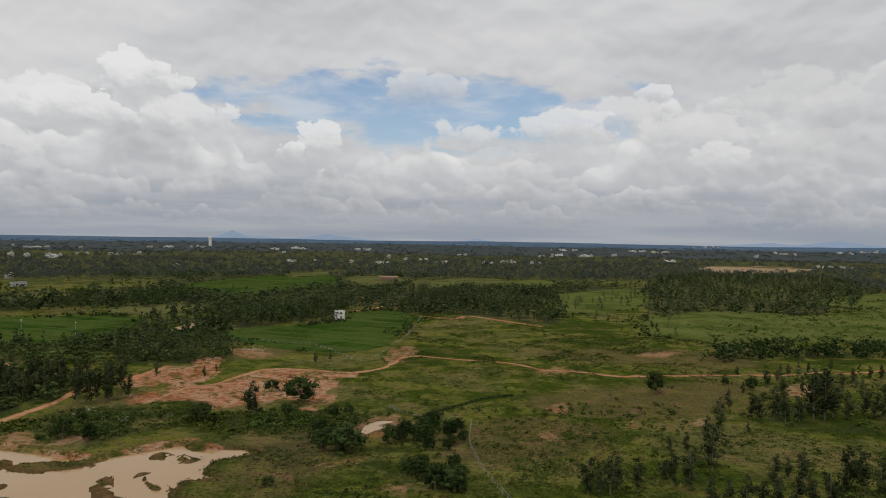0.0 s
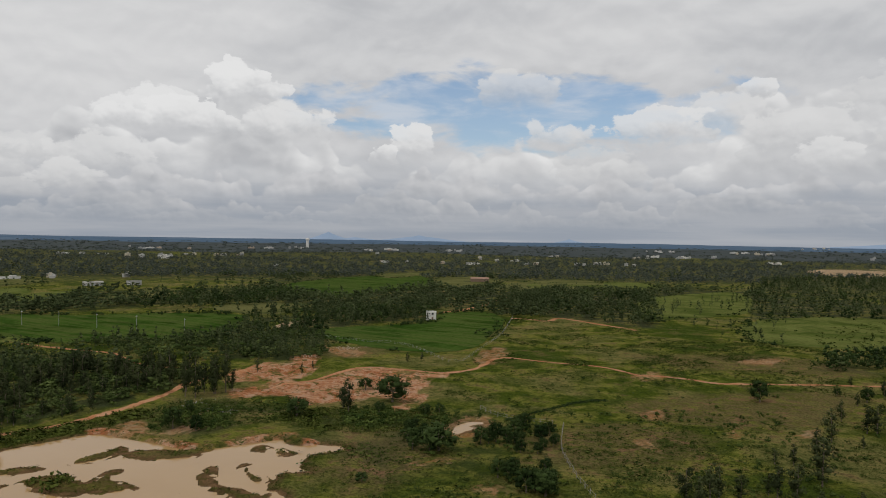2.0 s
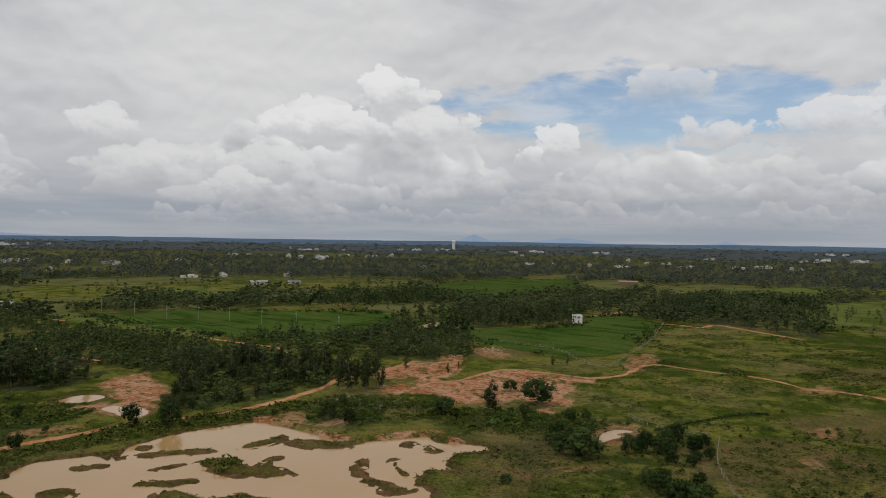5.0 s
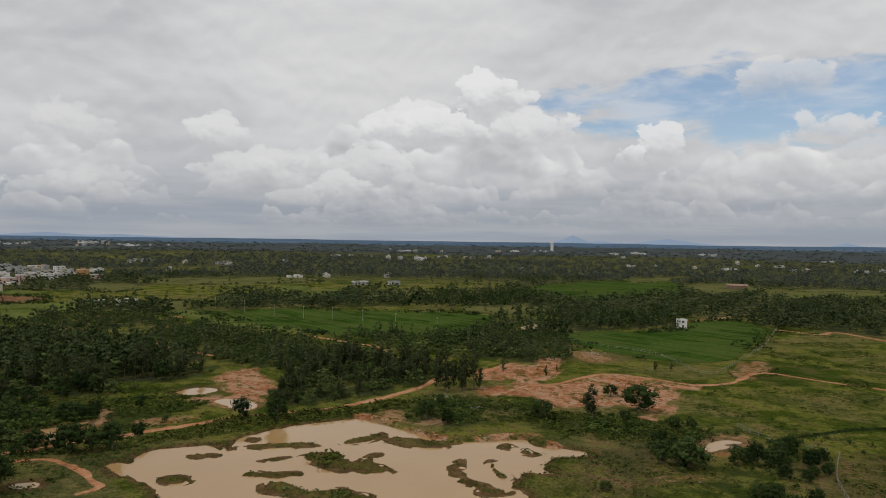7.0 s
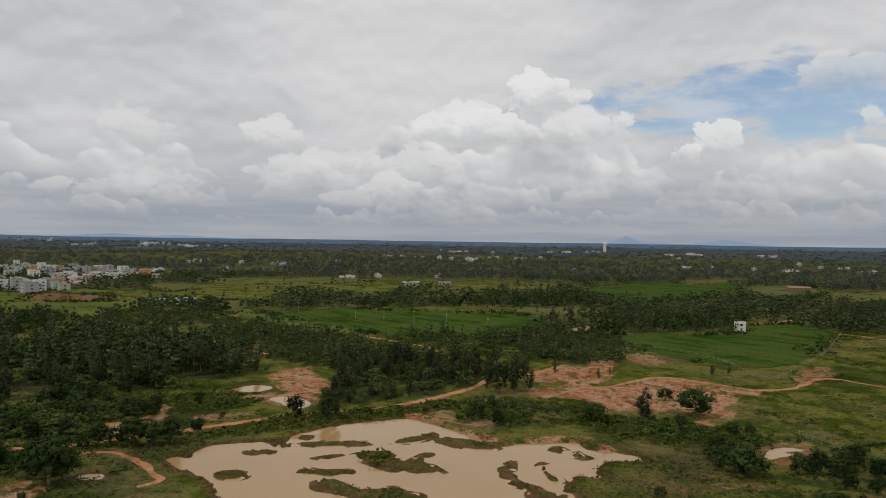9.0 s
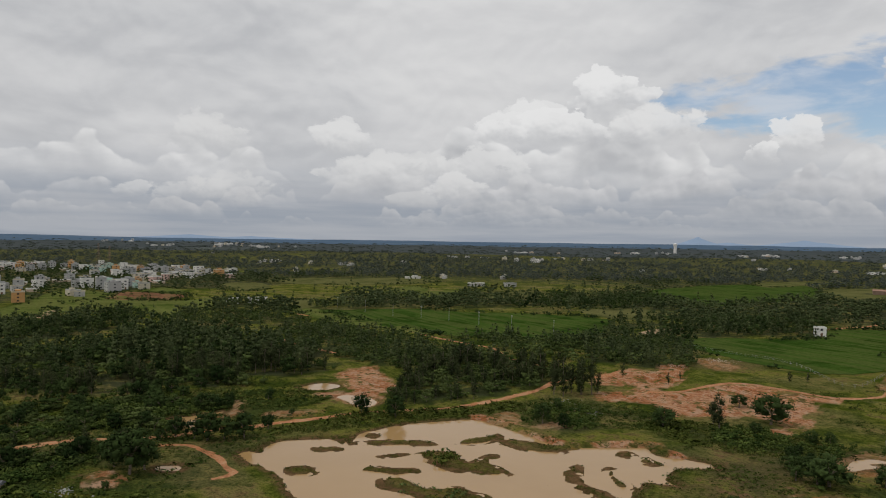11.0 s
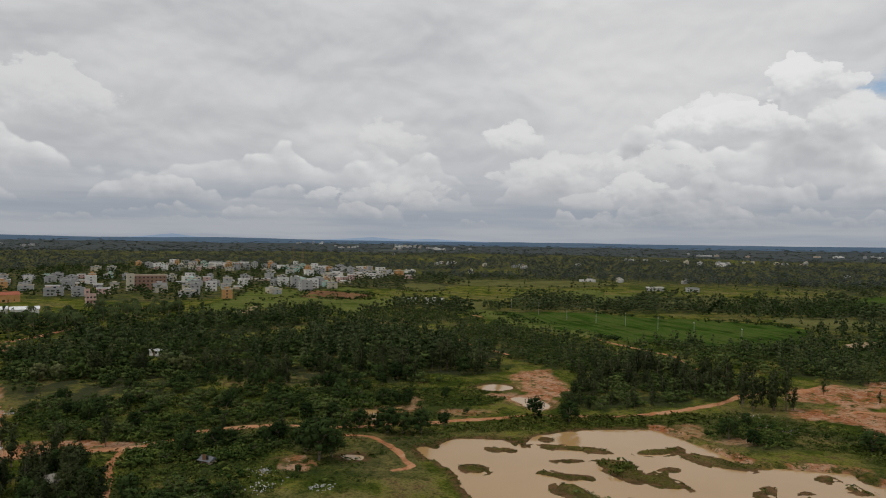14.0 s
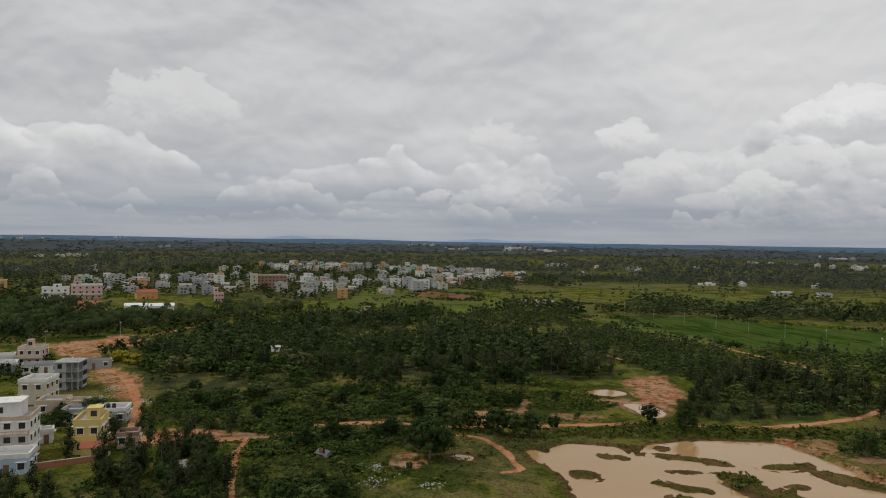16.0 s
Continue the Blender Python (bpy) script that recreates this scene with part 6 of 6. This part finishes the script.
# ---- the town: a few kinds of house, copied ----
TOWN_KINDS = [("white", 3, 7, 7), ("cream", 2, 8, 7), ("pale", 2, 7, 8), ("pink", 2, 7, 7), ("grey", 2, 9, 7), ("mint", 2, 7, 7), ("tan", 1, 10, 7), ("pale", 3, 7, 8), ("orange", 3, 6, 7), ("grey", 1, 9, 8), ("grey", 3, 7, 7), ("white", 1, 9, 7)]
kinds = [house(-600 - 30 * i, 250, 0, w, d, n, c, f"{c} {('one', 'two', 'three', 'four')[n - 1]}-storey flat-roofed town house", 3.0, 2, 1, (), ("white", "grey", "cream")[i % 3],
               (-2, 0.5, 3, 3, 2.2) if i % 3 else None, 0, detail=False, name="town_house") for i, (c, n, w, d) in enumerate(TOWN_KINDS)]
for k in kinds:
    k["group"] = "town houses"
town = scatter(TOWN, 1500)
ring = np.array(TOWN, float)
placed = []
for x, y in town:
    edge = float(fbm(x, y, 130, 2, 91))
    r = math.hypot(x, y)
    if edge > 0.40 + 0.26 * smooth(y, 50, 190) or any((x - a) ** 2 + (y - b) ** 2 < 10.5 ** 2 for a, b in placed) or len(placed) >= 260:
        continue
    if x > -640 and 150 < y < 215 and -640 < x < -600:
        continue
    placed.append((x, y))
for i, (x, y) in enumerate(placed):
    m = pose(x, y, float(height(x, y)[0]) - 0.05, 0, 0, (0, 90, -90)[i % 3] + rng.normal() * 6 - 15)
    k = kinds[int(rng.choice(12, p=[0.13, 0.13, 0.09, 0.09, 0.07, 0.06, 0.12, 0.07, 0.05, 0.06, 0.06, 0.07]))]
    if i < len(kinds):
        kinds[i].matrix_basis = m
    else:
        copy_thing(k, m @ Matrix.Diagonal((rng.uniform(0.9, 1.5), rng.uniform(0.9, 1.6), rng.uniform(0.62, 0.9), 1)))
house(-617, 183, -12, 26, 12, 4, "brown", "large brown four-storey block with many windows", 3.1, 8, 3, (), "tan", detail=False, name="apartment_block", category="building")
house(-614, 166.5, -12, 6, 12, 4, "cream", "cream stair tower beside the brown block", 3.3, 1, 2, (), "cream", detail=False, name="apartment_block", category="building")
house(-539, 12, -5, 16, 10, 3, "white", "white house of many levels among trees", 3.2, 4, 2, (1, 2), "white", (-2, 1, 5, 4, 2.6), detail=False, name="villa")
house(-557, 32, -5, 20, 10, 3, "pink", "pale pink house of many levels among trees", 3.2, 5, 2, (1,), "white", (-2, -6, 5, 4, 3), detail=False, name="villa")
house(-503, 112, -5, 6, 6, 2, "pink", "pink painted temple house with stepped roof", 3.0, 3, 2, (1,), "pink", (-2, -2, 3, 3, 4), detail=False, name="villa")

# trees among the town houses
tx = scatter(TOWN, 1500)
free = np.array([min((x - a) ** 2 + (y - b) ** 2 for a, b in placed) > 8.0 ** 2 for x, y in tx])
tx = tx[free]
mass("town_trees", "dark green trees between town houses", "broad", tx[:, 0], tx[:, 1], height(tx[:, 0], tx[:, 1]), rng.uniform(4, 8, len(tx)), rng.uniform(1.0, 1.5, len(tx)), shapes=FARTHEST)


# ---- coconut palms ----
def palm_mesh(i):
    s = Shape()
    lean = 0.04 * (i - 1)
    s.tube([(0, 0, -0.02), (lean * 0.4, 0, 0.4), (lean, 0.01, 0.84)], [0.02, 0.015, 0.012], 6)
    stem = s.mesh("trunk", MAT["bark"])
    v, f = [], []
    for k in range(18):
        a = k * 2.4 + i
        rise = 0.22 - 0.5 * (k / 18)
        pts = []
        for j in range(5):
            u = j / 4
            q = 0.36 * u
            pts.append(Vector((lean + math.cos(a) * q, 0.01 + math.sin(a) * q, 0.84 + rise * u * 0.6 - 0.28 * u * u)))
        side = Vector((-math.sin(a), math.cos(a), 0))
        for j in range(4):
            w0, w1 = 0.05 * (1 - abs(j / 4 - 0.4)), 0.05 * (1 - abs((j + 1) / 4 - 0.4)) * (0.3 if j == 3 else 1)
            for sgn in (1, -1):
                n = len(v)
                drop = Vector((0, 0, -0.6))
                v += [pts[j], pts[j + 1], pts[j + 1] + (side * sgn + drop) * w1, pts[j] + (side * sgn + drop) * w0]
                f.append((n, n + 1, n + 2, n + 3))
    me = bpy.data.meshes.new("crown")
    me.from_pydata([tuple(p) for p in v], [], f)
    me.materials.append(MAT["palm"])
    return stem, me


PALMS = [palm_mesh(i) for i in range(3)]
grove = scatter([(-640, -20), (-542, 6), (-470, 30), (-425, 61), (-447, 111), (-430, 150), (-372, 100), (-352, 58), (-348, 14), (-366, -13), (-480, -40)], 330)
order = np.argsort(np.hypot(grove[:, 0], grove[:, 1]))
for i in order[:280]:
    x, y = grove[i]
    tall = rng.uniform(7, 10)
    base = new("coconut_palm")
    base.matrix_basis = pose(x, y, float(height(x, y)[0]), 0, 0, rng.uniform(0, 360)) @ Matrix.Diagonal((tall * 0.9, tall * 0.9, tall, 1))
    stem, fronds = PALMS[rng.integers(3)]
    part("trunk", stem, base)
    part("crown", fronds, base)
    tagged(base, "tall coconut palm in a dense grove", "palm tree", "palm grove")
under = scatter([(-640, -20), (-542, 6), (-470, 30), (-425, 61), (-447, 111), (-430, 150), (-372, 100), (-352, 58), (-348, 14), (-366, -13), (-480, -40)], 520)
mass("palm_grove_undergrowth", "dark undergrowth beneath coconut palms", "broad", under[:, 0], under[:, 1], height(under[:, 0], under[:, 1]), rng.uniform(3.5, 6.5, len(under)), rng.uniform(1.0, 1.5, len(under)), shapes=FARTHEST)

# ---- far buildings: pale houses and sheds of distant villages, by bearing, range, number and spread ----
VILLAGES = [
    (31.8, 1590, 2, 0.71), (29, 1670, 3, 0.48), (30.3, 2650, 6, 1.9), (27.1, 2010, 3, 0.48), (25.2, 1970, 4, 0.57), (23.7, 2030, 4, 1.19), (20.5, 2800, 10, 2.38), (21.1, 1160, 1, 0.19),
    (13.3, 2530, 4, 0.57), (11.6, 2700, 6, 0.57), (12, 1440, 3, 0.57), (12.9, 2160, 2, 0.29), (10.4, 1450, 1, 0.14), (7.5, 1400, 4, 0.38), (4.8, 1360, 6, 0.86), (4.3, 1920, 2, 0.38),
    (2.9, 1660, 2, 0.38), (1.6, 1680, 2, 0.24), (0.2, 1370, 4, 0.71), (6.6, 2650, 6, 1.43), (-1.7, 2300, 4, 0.57), (-3.5, 1380, 4, 0.48), (-5.6, 1480, 4, 0.71), (-7.4, 1400, 2, 0.38),
    (-8.3, 2200, 4, 0.57), (-9.4, 2350, 4, 0.48), (-9.9, 2980, 6, 1.19), (-11.5, 2280, 7, 0.95), (-10.6, 3080, 2, 0.19), (-13.4, 2460, 2, 0.38), (-15.6, 2930, 6, 0.57), (-17.5, 2850, 7, 0.86),
    (-17.7, 1980, 4, 0.86), (-20.6, 3960, 6, 0.95), (-24.2, 2670, 2, 0.29), (-25.3, 3030, 4, 0.71), (-26.4, 2950, 3, 0.38), (-29.3, 1720, 10, 1.43), (-31.4, 3530, 6, 1.19), (-30, 3230, 4, 0.95),
    (47.3, 1290, 2, 0.24), (44.7, 1250, 6, 0.86), (50.9, 1370, 6, 0.76), (54.8, 1980, 2, 0.19), (53.7, 3050, 10, 1.43), (51.3, 2800, 13, 1.9), (58.3, 2950, 7, 1.43), (62.8, 3450, 4, 1.19),
    (60.4, 3700, 3, 0.71), (54.5, 2760, 4, 0.95), (52.9, 980, 4, 0.95), (48.6, 1020, 2, 0.19), (40.1, 1390, 2, 0.24), (39.1, 850, 1, 0.24), (36.6, 860, 3, 0.29), (35.1, 1940, 6, 1.19),
    (31.8, 860, 3, 0.38), (28.8, 1820, 3, 0.29), (91.1, 3630, 4, 1.43), (88, 1680, 10, 1.67), (86.3, 1010, 3, 0.29), (91.1, 990, 1, 0.19), (81.5, 2790, 7, 1.43), (84.2, 4220, 4, 0.95)]


def far_house(colour, w, d, h, label):
    """A small flat-roofed house or long shed seen from more than half a kilometre."""
    base = tagged(new("far_house"), label, "house", "houses of distant villages")
    part("wall", box_mesh("wall", WALLS[colour], (-d / 2, -w / 2, -1, d / 2, w / 2, h)), base)
    part("roof", box_mesh("roof", WALLS["pale" if colour != "pale" else "white"], (-d / 2 - 0.3, -w / 2 - 0.3, h, d / 2 + 0.3, w / 2 + 0.3, h + 0.4)), base)
    part("stair_head", box_mesh("stair_head", WALLS[colour], (-d * 0.2, -w * 0.3, h + 0.4, d * 0.25, w * 0.05, h + 2.6)), base)
    return base


# mostly duller walls than white: dimming by haze put into the colour
FAR_KINDS = [far_house("pale", 9, 8, 7, "distant pale two-storey house among trees"), far_house("grey", 8, 9, 8.5, "distant pale grey house among trees"),
             far_house("white", 24, 9, 6, "distant long white shed among trees"), far_house("cream", 8, 8, 9.5, "distant cream three-storey house among trees"), far_house("tan", 12, 8, 6, "distant tan house among trees")]
first = set()
for bearing, reach, number, spread in VILLAGES:
    for i in range(number):
        a, r = radians(bearing + rng.normal() * spread * 0.55), reach * (1 + rng.normal() * 0.02)
        x, y = -math.sin(a) * r, math.cos(a) * r
        k = int(rng.choice(5, p=[0.4, 0.16, 0.16, 0.16, 0.12]))
        grow = min(0.9, 0.36 + r / 5000)
        m = pose(x, y, float(height(x, y)[0]), 0, 0, 90 + math.degrees(a) + rng.normal() * 35) @ Matrix.Diagonal((grow, grow * rng.uniform(0.7, 1.5), grow * rng.uniform(0.6, 0.95), 1))
        if k in first:
            copy_thing(FAR_KINDS[k], m)
        else:
            FAR_KINDS[k].matrix_basis = Matrix.LocRotScale(m.to_translation(), m.to_quaternion(), None)
            first.add(k)

# ---- power poles, masts, fences, rubbish ----
def power_pole(x, y, tall=7.5):
    base = tagged(new("power_pole"), "thin pale concrete power pole with crossarm", "pole", "power poles")
    base.matrix_basis = pose(x, y, float(height(x, y)[0]) - 0.1, 0, 0, rng.uniform(30, 60))
    s = Shape()
    s.tube([(0, 0, 0), (0, 0, tall)], [0.09, 0.06], 6)
    part("shaft", s.mesh("shaft", WALLS["grey"]), base)
    part("crossarm", box_mesh("crossarm", STEEL, (-0.06, -0.8, tall - 0.7, 0.06, 0.8, tall - 0.55)), base)
    for k in (-0.7, 0, 0.7):
        part("insulator", box_mesh("insulator", WALLS["white"], (-0.05, k - 0.05, tall - 0.55, 0.05, k + 0.05, tall - 0.3)), base)


for x, y in [(-301.7, 324), (-272.8, 317.1), (-253.5, 319.8), (-235.1, 322.2), (-210.6, 316.2), (-187.1, 311.4), (-160, 306), (-330, 328), (-340, 33), (-320, 4), (-270, -6)]:
    power_pole(x, y)


def lattice_mast(x, y, tall, w):
    base = tagged(new("lattice_mast"), "tall thin steel lattice mast in the town", "mast", "masts")
    base.matrix_basis = pose(x, y, float(height(x, y)[0]), 0, 0, 20)
    for sx, sy in ((1, 1), (1, -1), (-1, 1), (-1, -1)):
        s = Shape().tube([(sx * w, sy * w, 0), (sx * w * 0.3, sy * w * 0.3, tall)], [0.13, 0.10], 4)
        part("leg", s.mesh("leg", WALLS["rust"]), base)
    n = 9
    for i in range(n):
        z0, z1 = tall * i / n, tall * (i + 1) / n
        a, b = w * (1 - 0.7 * i / n), w * (1 - 0.7 * (i + 1) / n)
        s = Shape()
        for (x0, y0), (x1, y1) in (((1, 1), (1, -1)), ((1, -1), (-1, -1)), ((-1, -1), (-1, 1)), ((-1, 1), (1, 1))):
            s.tube([(x0 * a, y0 * a, z0), (x1 * b, y1 * b, z1)], [0.05, 0.05], 3)
            s.tube([(x0 * b, y0 * b, z1), (x1 * b, y1 * b, z1)], [0.05, 0.05], 3)
        part("bracing", s.mesh("bracing", WALLS["rust"]), base)


lattice_mast(-1023, 524, 34, 2.2)
lattice_mast(-1022, 540, 30, 2.0)
tower = tagged(new("water_tower"), "pale water tower far off on the plain", "tower")
tower.matrix_basis = pose(-936, 2819, float(height(-936, 2819)[0]))
part("shaft", Shape().tube([(0, 0, 0), (0, 0, 30)], [6, 6], 12).mesh("shaft", WALLS["white"]), tower)
part("tank", Shape().tube([(0, 0, 30), (0, 0, 32), (0, 0, 38), (0, 0, 40)], [6, 8, 8, 3], 12).mesh("tank", WALLS["white"]), tower)


def fence(points, gap, label):
    line = spline(points, False, 12)
    step = np.concatenate([[0], np.cumsum(np.hypot(*np.diff(line, axis=0).T))])
    at = np.arange(0, step[-1], gap)
    xs, ys = np.interp(at, step, line[:, 0]), np.interp(at, step, line[:, 1])
    zs = height(xs, ys)
    base = tagged(new("fence"), label, "fence")
    post = box_mesh("post", WALLS["stone"], (-0.055, -0.055, -0.2, 0.055, 0.055, 1.25))
    for x, y, z in zip(xs, ys, zs):
        part("post", post, base).matrix_basis = pose(x, y, z, rng.normal() * 4, rng.normal() * 4, rng.uniform(0, 90))
    for k in (0.5, 1.1):
        s = Shape().tube(list(zip(xs, ys, zs + k)), [0.015] * len(xs), 3)
        part("wire", s.mesh("wire", STEEL), base)


fence([(-13.6, 188), (-8.7, 180.5), (-1.4, 177), (7.8, 174)], 3.0, "pale stone fence posts with sagging wire")
fence([(7.8, 174), (6.6, 154), (8.1, 138.6), (10.9, 124.7), (14, 112)], 3.0, "pale stone fence posts with sagging wire")
fence([(-96, 312), (-74, 302), (-52, 292), (-29, 258), (-21, 296), (-15, 345), (-12, 420)], 4.0, "wire fence round the green crop field")


def heap(x, y, w, tall, mat, label, pieces, category="rubble"):
    """Loose pieces lying in a low pile."""
    base = tagged(new("rubble_heap"), label, category)
    base.matrix_basis = pose(x, y, float(height(x, y)[0]))
    s = Shape()
    for i in range(pieces):
        px, py = rng.normal() * w * 0.6, rng.normal() * w * 0.6
        q = rng.uniform(0.07, 0.22)
        pz = max(0, 0.5 * tall * (1 - math.hypot(px, py) / w)) * rng.uniform(0.3, 1)
        n = len(s.v)
        s.box(-q, -q * 0.7, -q * 0.4, q, q * 0.7, q * 0.4)
        m = pose(px, py, pz, *rng.uniform(0, 360, 3))
        s.v[n:] = [tuple(m @ Vector(p)) for p in s.v[n:]]
    tagged(part("rubble", s.mesh("rubble", mat), base), kind="stuff")


for x, y, w, t, c, k in [(-91.6, 179.7, 4, 0.6, "grey", 90), (-82.5, 173.2, 4, 0.5, "grey", 60), (-79, 174, 3, 0.7, "grey", 70), (-111.2, 63.2, 2.4, 0.9, "white", 50), (-126, 58.6, 2, 0.8, "grey", 60), (-155.3, 47.6, 3.5, 0.4, "grey", 60),
                         (-151, 52, 3, 0.4, "grey", 40), (-84, 258, 3, 0.7, "tan", 60), (-118, 55, 3, 0.5, "grey", 50), (-76, 282, 6, 0.4, "tan", 120), (-216, 16, 3, 0.8, "grey", 60), (-226, 20, 4, 0.5, "white", 50), (-206, 26, 3, 0.4, "white", 50)]:
    heap(x, y, w, t, WALLS["pale" if c in ("white", "grey", "sheet") else c], "heap of pale rubble and rubbish on the ground", k)
